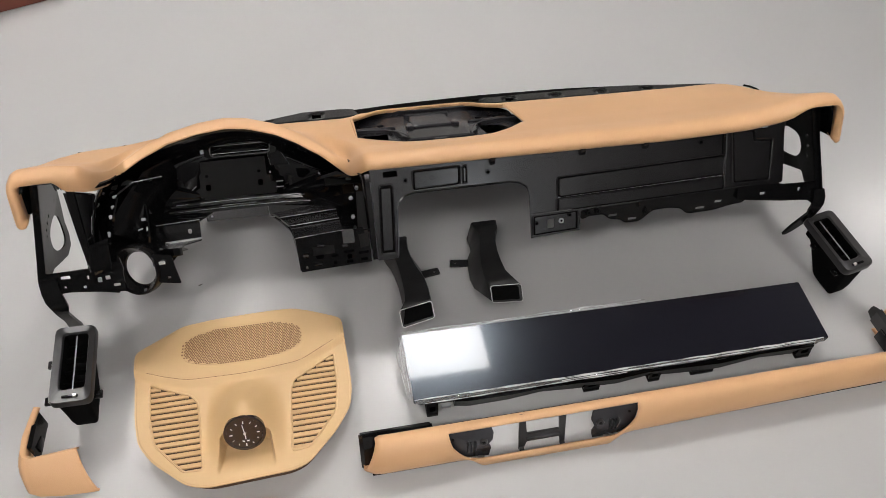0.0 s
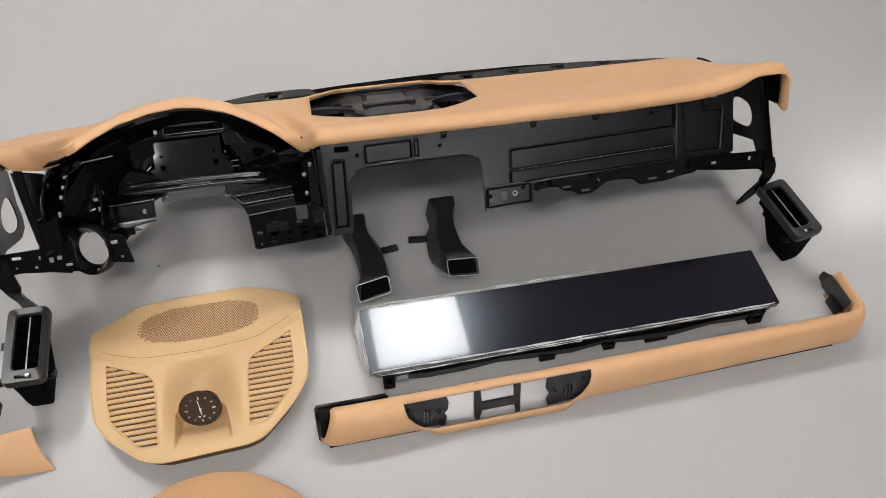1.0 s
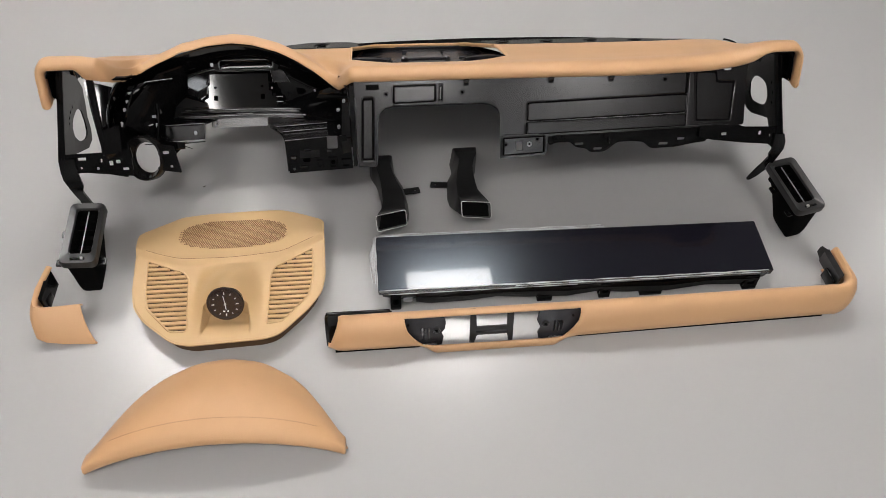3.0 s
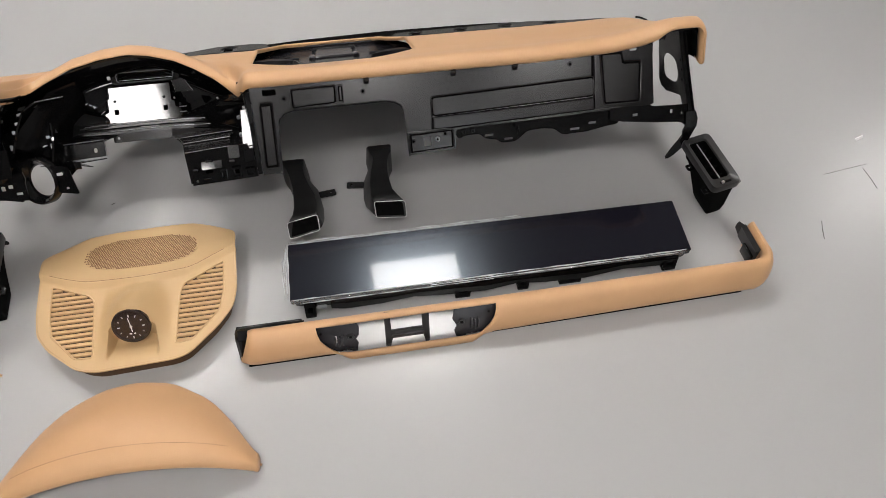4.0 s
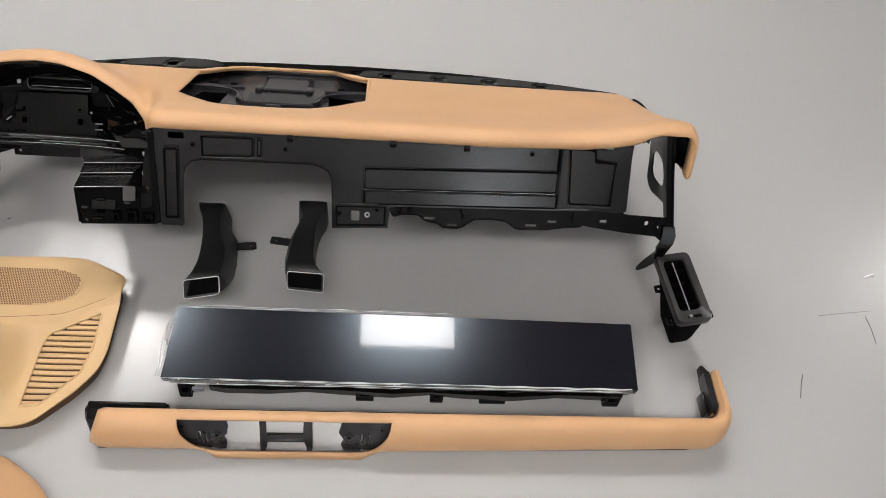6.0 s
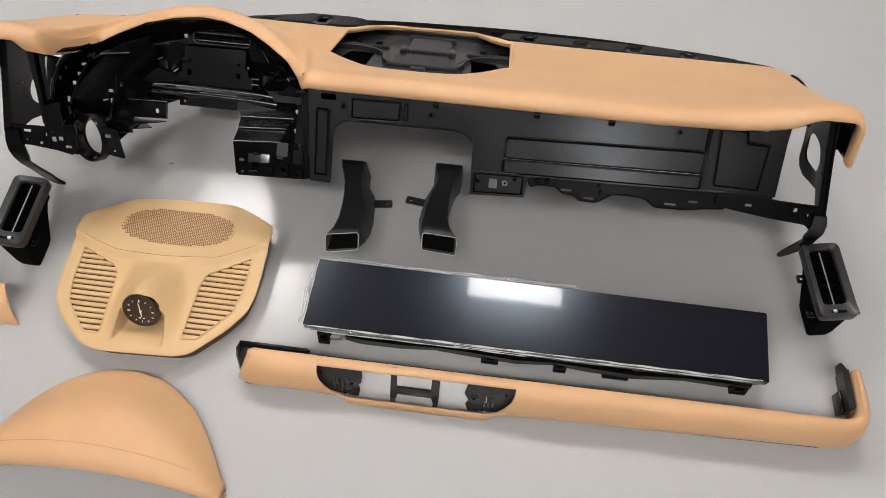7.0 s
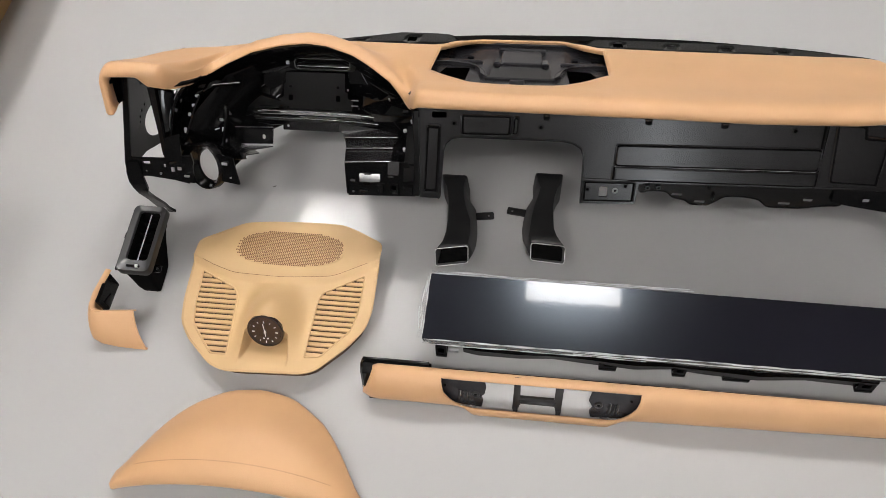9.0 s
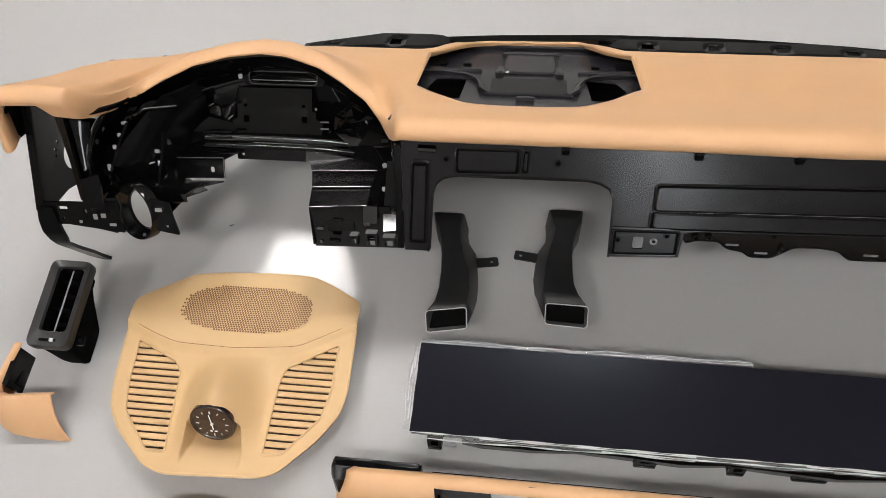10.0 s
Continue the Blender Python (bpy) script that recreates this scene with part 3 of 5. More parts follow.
left_end = end_bracket(([(-0.518, 0.196), (-0.571, 0.192), (-0.636, 0.190), (-0.650, 0.180), (-0.650, 0.158), (-0.605, 0.160), (-0.518, 0.152)],
                        [rect(-0.615, -0.600, 0.180, 0.185), rect(-0.575, -0.569, 0.176, 0.182), rounded(rect(-0.613, -0.609, 0.166, 0.170), 0.001, 1)]),
                       [(-0.612, 0.322), (-0.624, 0.322), (-0.633, 0.266), (-0.643, 0.213), (-0.650, 0.178), (-0.637, 0.178), (-0.631, 0.213), (-0.622, 0.266)],
                       [(0.050, 0.318), (0.022, 0.250), (-0.008, 0.190), (-0.034, 0.172), (-0.030, 0.150), (0.0, 0.148), (0.036, 0.136), (0.070, 0.114), (0.100, 0.096), (0.128, 0.094), (0.142, 0.110), (0.148, 0.138), (0.160, 0.165), (0.165, 0.200), (0.14, 0.245), (0.1, 0.28), (0.075, 0.305)], lean_l,
                       [rounded([(0.131, 0.170), (0.118, 0.184), (0.104, 0.190), (0.080, 0.190), (0.066, 0.178), (0.062, 0.160), (0.072, 0.140), (0.090, 0.124), (0.108, 0.115), (0.124, 0.118), (0.132, 0.140)], 0.006, 2),
                        rounded(rect(0.069, 0.075, 0.208, 0.215), 0.002, 2), rounded(rect(0.058, 0.063, 0.203, 0.210), 0.002, 2), rounded(rect(0.053, 0.057, 0.195, 0.201), 0.002, 2), rounded(rect(0.085, 0.090, 0.209, 0.216), 0.002, 2)], 0,
                       "black plastic end bracket with two windows")


def strip(points, w, t, across):
    """A flat bar along points; across is its width direction."""
    a = Vector(across).normalized()
    rings = []
    n = len(points)
    for k, p in enumerate(points):
        p = Vector(p)
        d = (Vector(points[min(k + 1, n - 1)]) - Vector(points[max(k - 1, 0)])).normalized()
        s = d.cross(a).normalized()
        wk = w[k] if isinstance(w, (list, tuple)) else w
        rings.append([p + a * wk + s * t, p - a * wk + s * t, p - a * wk - s * t, p + a * wk - s * t])
    return loft(rings)


part("foot", strip([(0.771, -0.030, 0.184), (0.774, -0.038, 0.170), (0.772, -0.046, 0.157), (0.767, -0.050, 0.147), (0.770, -0.047, 0.134), (0.771, -0.040, 0.112), (0.768, -0.034, 0.088), (0.762, -0.029, 0.064), (0.757, -0.027, 0.052)],
     [0.010, 0.0115, 0.012, 0.011, 0.009, 0.0095, 0.0100, 0.007, 0.003], 0.0028, (1, -0.1, 0.1)), SATIN, right_end)
part("foot", strip([(-0.632, -0.030, 0.184), (-0.633, -0.040, 0.165), (-0.630, -0.050, 0.149), (-0.626, -0.055, 0.137), (-0.628, -0.054, 0.122), (-0.630, -0.042, 0.088), (-0.635, -0.028, 0.052), (-0.640, -0.017, 0.022), (-0.637, -0.013, 0.010), (-0.632, -0.011, 0.002)],
     [0.011, 0.014, 0.015, 0.013, 0.009, 0.008, 0.0105, 0.0095, 0.008, 0.006], 0.0028, (1, 0.1, -0.1)), SATIN, left_end)
def thick_sheet(rings, t=0.002, shear=0.0):
    """A bent sheet with thickness, from open rows of points; shear slants its front like the face of the dashboard."""
    if shear:
        rings = [[(x, y + 0.002 + shear * max(0.0, z - r[-1][2]), z) for x, y, z in r] for r in rings]
    return loft([[Vector(p) for p in r] + [Vector(p) + Vector((0, 0, -t)) for p in reversed(r)] for r in rings])


for sx, ex in ((1, PAD_R), (-1, PAD_L)):
    # inner skin of the hanging end
    part("end_skin", thick_sheet([[(ex + sx * px, y, pad_z(ex, y + 0.03) - dz) for px, dz in ((-0.055, 0.020), (0.0, 0.019), (0.006, 0.026), (0.0085, 0.036), (0.0095, 0.069))] for y in (0.006, 0.03, 0.055)], 0.002, 0.5), SATIN, dash)
part("end_web", strip([(-0.566, 0.044, 0.314), (-0.563, 0.006, 0.254), (-0.559, -0.028, 0.206)], [0.0065, 0.0055, 0.0045], 0.002, (1, -0.25, 0.2)), SATIN, dash)
for k in range(5):
    for x0, s in ((0.688, 1), (-0.586, 1)):
        part("tooth", box(x0 + 0.004 * k, x0 + 0.004 * k + 0.0022, 0.040, 0.045, 0.312 + 0.002 * (k % 2), 0.338), SATIN, dash)

# instrument housing
RIM = [(-0.553, -0.012, 0.200), (-0.553, 0.006, 0.230), (-0.548, 0.024, 0.256), (-0.540, 0.050, 0.275)]
RIM += [(x, y + 0.003, z - 0.001) for x, y, z in ARCH[1:-1]] + [(-0.106, 0.036, 0.284), (-0.103, 0.014, 0.248), (-0.1, -0.010, 0.21), (-0.1, -0.035, 0.168)]


def dense(points, n):
    p = np.array(points, float)
    d = np.r_[0, np.cumsum(np.linalg.norm(np.diff(p, axis=0), axis=1))]
    s = np.linspace(0, d[-1], n)
    out = np.stack([np.interp(s, d, p[:, k]) for k in range(3)], 1)
    for _ in range(2):
        out[1:-1] = (out[:-2] + 2 * out[1:-1] + out[2:]) / 4
    return [tuple(v) for v in out]


RIM = dense(RIM, 70)
MID = Vector((-0.335, 0.205, 0.105))


def wall_in(p, f):
    """From the rim back into the housing: first an undercut wall, then the sunk back."""
    p = Vector(p)
    side = ease((0.20 - p.y) / 0.14)
    back = p + Vector((0.0, 0.018 + 0.060 * side, -0.050 + 0.018 * side))
    return p + (back - p) * f if f <= 1 else back + (MID - back) * (f - 1)


def inward(f, dz):
    return [tuple(wall_in(p, f) + Vector((0, 0, dz))) for p in RIM]


bowl = loft([inward(f, dz) for f, dz in ((0.0, 0.003), (0.06, -0.004), (0.16, -0.007), (0.17, -0.011), (0.5, -0.011), (0.52, -0.006), (0.72, -0.007), (1.0, -0.014), (1.06, -0.016), (1.3, -0.018), (1.6, -0.02), (1.95, -0.01))], False)
housing = thicken(part("instrument_housing", bowl, GLOSS, dash, "glossy black arched instrument housing", 25), 0.002)
part("housing_lip", tube(inward(0.03, 0.001), 0.0030, 8), GLOSS, housing)
part("housing_bead", tube(inward(0.55, -0.003)[2:-2], 0.0022, 6), GLOSS, housing)
part("housing_bead", tube(inward(1.06, -0.012)[4:-4], 0.0022, 6), GLOSS, housing)


def band(points, w, name, mat=GLOSS, up=(0, -0.5, 0.86), t=0.0018):
    """A flat rib of width w along points, standing in the direction up."""
    return part(name, strip(points, w, t, up), mat, housing)


def panel3(a, b, c, d, name, mat=GLOSS, t=0.002):
    """A thin four-cornered plate between points in space."""
    a, b, c, d = (Vector(v) for v in (a, b, c, d))
    n = (b - a).cross(d - a).normalized() * t
    return part(name, loft([[a, b, c, d], [a - n, b - n, c - n, d - n]]), mat, housing)


# Small bright box that draws the glint of a clip or facet.
def glint_chip(p, w=0.004, h=0.003, turn=0, mat=None):
    part("clip", box(-w / 2, w / 2, -0.0015, 0.0015, -h / 2, h / 2, 0.0006, 1, pose(*p, -35, 0, turn)), mat or METAL, housing)


# Thin bright bars that draw highlights on the housing.
def glint(points, r=0.0007):
    part("edge_glint", tube(points, r * 0.9, 6), GLINT, housing)


glint(inward(0.02, 0.0042)[3:17], 0.0008)
glint(inward(0.10, -0.003)[26:44], 0.0007)
glint(inward(0.55, -0.0008)[6:14], 0.0008)
glint(inward(0.55, -0.0008)[30:40], 0.0006)


def lined_panel(corners, name, edges=(), mat=None):
    """A thin four-cornered plate with painted-in highlights along some of its sides."""
    ob = panel3(*corners, name, mat or GLOSS)
    for k in edges:
        p, q = Vector(corners[k]), Vector(corners[(k + 1) % 4])
        lift = Vector((0, -0.0006, 0.0006))
        part("edge_glint", tube([p + lift, q + lift], 0.0005, 5), GLINT, ob)
    return ob


# flaps beside the mounting plate, and the wedge left of it
lined_panel(((-0.424, 0.231, 0.188), (-0.398, 0.229, 0.185), (-0.409, 0.215, 0.160), (-0.436, 0.215, 0.160)), "side_flap", (2, 3), SATIN)
lined_panel(((-0.274, 0.230, 0.186), (-0.250, 0.231, 0.187), (-0.235, 0.217, 0.162), (-0.270, 0.217, 0.162)), "side_flap", (1, 2, 3), SATIN)
lined_panel(((-0.439, 0.216, 0.158), (-0.409, 0.216, 0.158), (-0.412, 0.194, 0.144), (-0.434, 0.184, 0.134)), "wedge", (), SATIN)
lined_panel(((-0.488, 0.150, 0.170), (-0.440, 0.212, 0.160), (-0.434, 0.182, 0.137), (-0.474, 0.158, 0.140)), "wedge", (0,), SATIN)
part("edge_glint", tube([(-0.466, 0.171, 0.1365), (-0.434, 0.1765, 0.1395), (-0.412, 0.1885, 0.1515)], 0.0007, 5), GLINT, housing)
part("edge_glint", tube([(-0.460, 0.166, 0.134), (-0.432, 0.1695, 0.1355)], 0.0006, 5), GLINT, housing)
for ends in (((-0.430, 0.232, 0.190), (-0.256, 0.232, 0.190)), ((-0.404, 0.241, 0.198), (-0.281, 0.240, 0.197))):
    part("edge_glint", tube(ends, 0.0005, 5), GLINT, housing)
part("brow", strip([(-0.432, 0.236, 0.186), (-0.256, 0.236, 0.187)], 0.007, 0.002, (0, 0.5, 0.86)), GLOSS, housing)
# sweeping wall of the left pocket
part("pocket_wall", thick_sheet([[(-0.538, 0.032, 0.214), (-0.520, 0.034, 0.200), (-0.505, 0.045, 0.176), (-0.496, 0.052, 0.156)], [(-0.524, 0.068, 0.224), (-0.508, 0.066, 0.212), (-0.495, 0.072, 0.186), (-0.486, 0.078, 0.150)],
                                 [(-0.506, 0.104, 0.232), (-0.492, 0.102, 0.220), (-0.484, 0.106, 0.190), (-0.478, 0.106, 0.146)], [(-0.480, 0.140, 0.246), (-0.466, 0.136, 0.222), (-0.464, 0.142, 0.186), (-0.464, 0.142, 0.142)],
                                 [(-0.440, 0.180, 0.236), (-0.434, 0.176, 0.212), (-0.440, 0.178, 0.180), (-0.444, 0.170, 0.138)]]), SATIN, housing, "", 50)
part("shell_back", thick_sheet([[(-0.580, 0.060, 0.290), (-0.578, 0.020, 0.230), (-0.574, -0.006, 0.190)], [(-0.545, 0.070, 0.270), (-0.548, 0.034, 0.226), (-0.545, 0.010, 0.190)]]), GLOSS, housing)
# raised rib down the left side, with pale chips for the glints on its clips
band([(-0.547, 0.003, 0.186), (-0.532, 0.022, 0.216), (-0.528, 0.062, 0.230), (-0.524, 0.092, 0.237)], 0.0055, "inner_rib", up=(0.8, -0.3, 0.5))
band([(-0.524, 0.092, 0.237), (-0.495, 0.112, 0.246), (-0.446, 0.118, 0.248)], 0.004, "upper_rib")
band([(-0.490, 0.106, 0.198), (-0.486, 0.082, 0.188), (-0.484, 0.056, 0.178), (-0.486, 0.034, 0.165)], 0.005, "inner_rib", up=(0.7, -0.3, 0.6))
part("edge_glint", tube([(-0.519, 0.094, 0.2405), (-0.495, 0.1105, 0.2495), (-0.446, 0.1165, 0.2515)], 0.0005, 5), GLINT, housing)
part("gusset", loft([[(-0.494, 0.100, 0.180), (-0.480, 0.100, 0.180), (-0.491, 0.116, 0.200)], [(-0.494, 0.104, 0.177), (-0.480, 0.104, 0.177), (-0.491, 0.120, 0.197)]]), EDGE_SHEEN, housing)
# Pale chips put the glints of the housing's clips and facets into colour.
for p, w, h, turn in (((-0.524, 0.090, 0.2395), 0.008, 0.004, 20), ((-0.527, 0.070, 0.2335), 0.005, 0.007, 10), ((-0.530, 0.052, 0.2295), 0.005, 0.006, 0), ((-0.532, 0.022, 0.2195), 0.004, 0.009, 0),
                      ((-0.490, 0.078, 0.190), 0.007, 0.005, 0), ((-0.484, 0.060, 0.182), 0.003, 0.010, 0), ((-0.495, 0.060, 0.184), 0.009, 0.002, 25),
                      ((-0.256, 0.182, 0.150), 0.014, 0.0016, 0), ((-0.256, 0.174, 0.143), 0.014, 0.0016, 0), ((-0.272, 0.200, 0.160), 0.003, 0.004, 20), ((-0.392, 0.226, 0.203), 0.006, 0.007, 10), ((-0.168, 0.150, 0.176), 0.003, 0.009, 30), ((-0.178, 0.158, 0.180), 0.002, 0.008, 40), ((-0.186, 0.146, 0.170), 0.010, 0.0016, 10)):
    glint_chip(p, w, h, turn, EDGE)
for k, (y, z) in enumerate(((0.148, 0.152), (0.141, 0.146), (0.134, 0.140))):
    band([(-0.500 + 0.006 * k, y, z), (-0.45, y + 0.002, z + 0.001), (-0.404, y + 0.004, z + 0.002)], 0.0026, "ledge_rib", GLOSS, (0, -0.75, 0.66), 0.0016)


def slab(p, u, v, n, w, h, t, mat, name, parent, holes=(), corner=0.004, label=""):
    """A plate at p with the directions u, v and a size; n is its outward side."""
    u, v, n, p = Vector(u).normalized(), Vector(v).normalized(), Vector(n).normalized(), Vector(p)
    return part(name, plate(rounded(rect(-w / 2, w / 2, -h / 2, h / 2), corner, 2), lambda a, b, d: tuple(p + u * a + v * b - n * d), t, holes), mat, parent, label)


UP = Vector((0, 0.714, 0.700))
OUT = Vector((0.01, -0.700, 0.714))
part("display_plate", plate(rounded([(-0.079, -0.0415), (0.079, -0.0415), (0.077, -0.013), (0.066, -0.007), (0.066, 0.004), (0.060, 0.005), (0.060, 0.0415), (-0.062, 0.0415), (-0.062, 0.020), (-0.066, 0.018), (-0.066, -0.007), (-0.076, -0.012)], 0.002, 2),
     lambda a, b, d: tuple(Vector((-0.339, 0.194, 0.152)) + Vector((1, 0.0147, 0)) * a + UP * b - OUT * d), 0.003,
     [rounded(rect(-0.056, -0.047, -0.014, -0.003), 0.002, 2), rounded(rect(0.042, 0.051, -0.014, -0.003), 0.002, 2), rounded(rect(-0.055, -0.049, 0.011, 0.016), 0.002, 2), rounded(rect(0.043, 0.049, 0.011, 0.016), 0.002, 2)]), GLOSS, housing, "flat glossy black mounting plate with small holes")
slab((-0.322, 0.228, 0.200), (1, 0, 0), (0, 0.60, 0.80), (0, -0.80, 0.60), 0.136, 0.026, 0.004, GLOSS, "top_slot", housing, [rounded(rect(-0.054, 0.054, -0.008, 0.008), 0.006, 4)], 0.010)
part("top_slot_opening", box(-0.378, -0.266, 0.236, 0.240, 0.190, 0.208, 0.001), SATIN, housing)
part("slot_rim", tube([tuple(Vector((-0.322, 0.2265, 0.201)) + Vector((1, 0, 0)) * u + Vector((0, 0.60, 0.80)) * v) for u, v in rounded(rect(-0.056, 0.056, -0.010, 0.010), 0.008, 4)], 0.0011, 6, True), EDGE_SHEEN, housing)
BEAM = [(-0.520, 0.132, 0.142), (-0.44, 0.140, 0.134), (-0.339, 0.141, 0.134), (-0.25, 0.140, 0.133), (-0.165, 0.130, 0.136), (-0.11, 0.096, 0.152)]
part("cross_beam", strip(BEAM, 0.0045, 0.0022, (0, 0.7, 0.7)), SATIN, housing)
part("cross_beam", strip([(x, y + 0.010, z + 0.007) for x, y, z in BEAM], 0.004, 0.0022, (0, 0.75, 0.66)), SATIN, housing)
part("sill", loft([[(x, 0.172, 0.130), (x, 0.172, 0.127), (x, 0.146, 0.137), (x, 0.146, 0.140)] for x in (-0.43, -0.25)]), BLACK, housing)
for d, r in ((0.0, 0.0005), (0.0105, 0.0006)):
    part("edge_glint", tube([(x, y + d - 0.003, z + d * 0.7 + 0.0045) for x, y, z in BEAM[:5]], r, 6), GLINT, housing)
slab((-0.340, 0.131, 0.1245), (1, 0, 0.0), (0, 0.55, 0.83), (0, -0.83, 0.55), 0.116, 0.018, 0.002, PANEL, "centre_tongue", housing, [rounded(rect(-0.050, -0.045, -0.003, 0.002), 0.002, 2)], 0.002)
part("left_shelf", plate([(-0.508, 0.0), (-0.404, 0.004), (-0.404, -0.029), (-0.508, -0.033)], lambda u, v, d: (u, 0.098 + 0.69 * v + 0.72 * d, 0.148 + 0.72 * v - 0.69 * d), 0.003, [rounded(rect(-0.427, -0.420, -0.020, -0.011), 0.003, 2)]), SATIN, housing)
part("edge_glint", tube([(-0.508, 0.0972, 0.1490), (-0.404, 0.1000, 0.1518), (-0.404, 0.0775, 0.1275)], 0.0006, 5), GLINT, housing)
part("edge_glint", tube([(-0.508, 0.0746, 0.1250), (-0.404, 0.0775, 0.1275)], 0.0005, 5), GLINT, housing)
panel3((-0.510, 0.0965, 0.148), (-0.404, 0.0985, 0.150), (-0.384, 0.137, 0.131), (-0.510, 0.133, 0.139), "shelf_web")
part("shelf_skirt", thick_sheet([[(-0.510, 0.071, 0.1245), (-0.510, 0.034, 0.158)], [(-0.470, 0.072, 0.1250), (-0.466, 0.024, 0.166)], [(-0.436, 0.073, 0.1262), (-0.440, 0.030, 0.160)], [(-0.404, 0.074, 0.1268), (-0.405, 0.070, 0.1290)]]), BLACK, housing)
slab((-0.232, 0.122, 0.1275), (1, -0.1, -0.05), (0, 0.86, 0.5), (0, -0.5, 0.86), 0.098, 0.018, 0.003, PANEL, "right_shelf", housing, (), 0.003)
part("edge_glint", tube([(-0.281, 0.1165, 0.1225), (-0.188, 0.1075, 0.1185)], 0.0006, 5), GLINT, housing)
part("right_wing", loft([[(-0.238, 0.186, 0.160), (-0.24, 0.15, 0.128)], [(-0.2, 0.168, 0.162), (-0.2, 0.136, 0.135)], [(-0.165, 0.13, 0.175), (-0.165, 0.11, 0.15)]], False), GLOSS, housing)
# ring of the light switch
RN = Vector((-0.396, -0.747, 0.534)).normalized()
RU = RN.cross(Vector((0, 0, 1))).normalized()
RW = RU.cross(RN)
RC = Vector((-0.4945, -0.0141, 0.1662))


def hoop(r, d, n=44):
    return [RC + RN * d + r * (math.cos(2 * math.pi * k / n) * RU + math.sin(2 * math.pi * k / n) * RW) for k in range(n)]


collar = part("switch_ring", loft([hoop(r, d) for r, d in ((0.0290, -0.004), (0.0294, -0.001), (0.0305, 0.001), (0.0385, 0.010), (0.0402, 0.0145), (0.0424, 0.0145), (0.0436, 0.011), (0.0436, -0.002), (0.0306, -0.006))], True, False, True), BLACK, dash, "round glossy black switch opening", 30)
part("collar_bead", tube(hoop(0.0412, 0.0148), 0.0009, 6, True), BLACK, collar)
# Paler chips stand in for the glints on the ring.
for a in (150, 195, 240):
    part("collar_glint", box(-0.003, 0.003, -0.003, 0.003, -0.0015, 0.0015, 0.0008, 1, Matrix.Translation(RC + RN * 0.008 + 0.0368 * (math.cos(radians(a)) * RU + math.sin(radians(a)) * RW))), EDGE_SHEEN, collar)
SKIN_TOP = dense([(-0.556, 0.004, 0.196), (-0.536, 0.034, 0.172), (-0.512, 0.058, 0.150), (-0.490, 0.066, 0.136), (-0.466, 0.026, 0.164), (-0.440, 0.026, 0.162), (-0.428, 0.006, 0.176)], 17)
SKIN_LOW = [RC + RN * 0.0 + 0.040 * (math.cos(radians(a)) * RU + math.sin(radians(a)) * RW) for a in np.linspace(200, -20, 17)]
if (SKIN_LOW[0] - Vector(SKIN_TOP[0])).length > (SKIN_LOW[-1] - Vector(SKIN_TOP[0])).length:
    SKIN_LOW.reverse()
SKIN_BACK = dense([(-0.562, 0.026, 0.236), (-0.540, 0.078, 0.214), (-0.516, 0.104, 0.186), (-0.498, 0.106, 0.150), (-0.480, 0.084, 0.120), (-0.446, 0.072, 0.118), (-0.430, 0.060, 0.120)], 17)
part("pocket_skin", thick_sheet([[b, q, p * 0.5 + Vector(q) * 0.5 + Vector((0, -0.002, 0.003)), p] for p, q, b in zip(SKIN_LOW, SKIN_TOP, SKIN_BACK)]), SATIN, housing, "", 60)
part("switch_saddle", thick_sheet([[(-0.474, 0.020, 0.176), (-0.472, 0.000, 0.190), (-0.470, -0.010, 0.178)], [(-0.446, 0.026, 0.166), (-0.442, 0.002, 0.190), (-0.440, -0.006, 0.178)], [(-0.424, 0.022, 0.172), (-0.422, 0.002, 0.188), (-0.424, 0.000, 0.174)]]), GLOSS, housing)
part("switch_tab", plate(rounded([(-0.463, 0.160), (-0.428, 0.155), (-0.433, 0.178), (-0.436, 0.200), (-0.467, 0.204)], 0.003, 2), lambda u, v, d: face(u, v, d), 0.003, [rect(-0.448, -0.443, 0.164, 0.168)]), GLOSS, dash)
# Bright chips for glints on the clips by the switch and left end.
for x, z, w, h in ((-0.452, 0.190, 0.010, 0.005), (-0.540, 0.178, 0.007, 0.006), (-0.553, 0.176, 0.006, 0.008), (-0.528, 0.166, 0.010, 0.004), (-0.578, 0.168, 0.004, 0.004)):
    part("clip", box(-w / 2, w / 2, -0.0012, 0.0012, -h / 2, h / 2, 0.0005, 1, pose(*face(x, z, -0.003), -30)), METAL if w * h > 3e-5 else EDGE, dash)
# gusset between switch ring, left end and rim
part("side_gusset", plate([(-0.568, 0.214), (-0.536, 0.218), (-0.520, 0.206), (-0.516, 0.186), (-0.530, 0.150), (-0.574, 0.158)], lambda u, v, d: face(u, v, d + 0.006), 0.004), GLOSS, dash)
part("side_flange", plate([(-0.5535, 0.230), (-0.524, 0.238), (-0.528, 0.194), (-0.5607, 0.191)], lambda u, v, d: face(u, v, d - 0.014), 0.004), SATIN, dash)
part("side_skin", thick_sheet([[(-0.578, 0.042, 0.304), (-0.572, 0.002, 0.236), (-0.564, -0.032, 0.192)], [(-0.552, 0.044, 0.296), (-0.556, 0.008, 0.236), (-0.553, -0.020, 0.196)], [(-0.538, 0.050, 0.285), (-0.550, 0.012, 0.236), (-0.540, -0.014, 0.190)]]), GLOSS, dash)
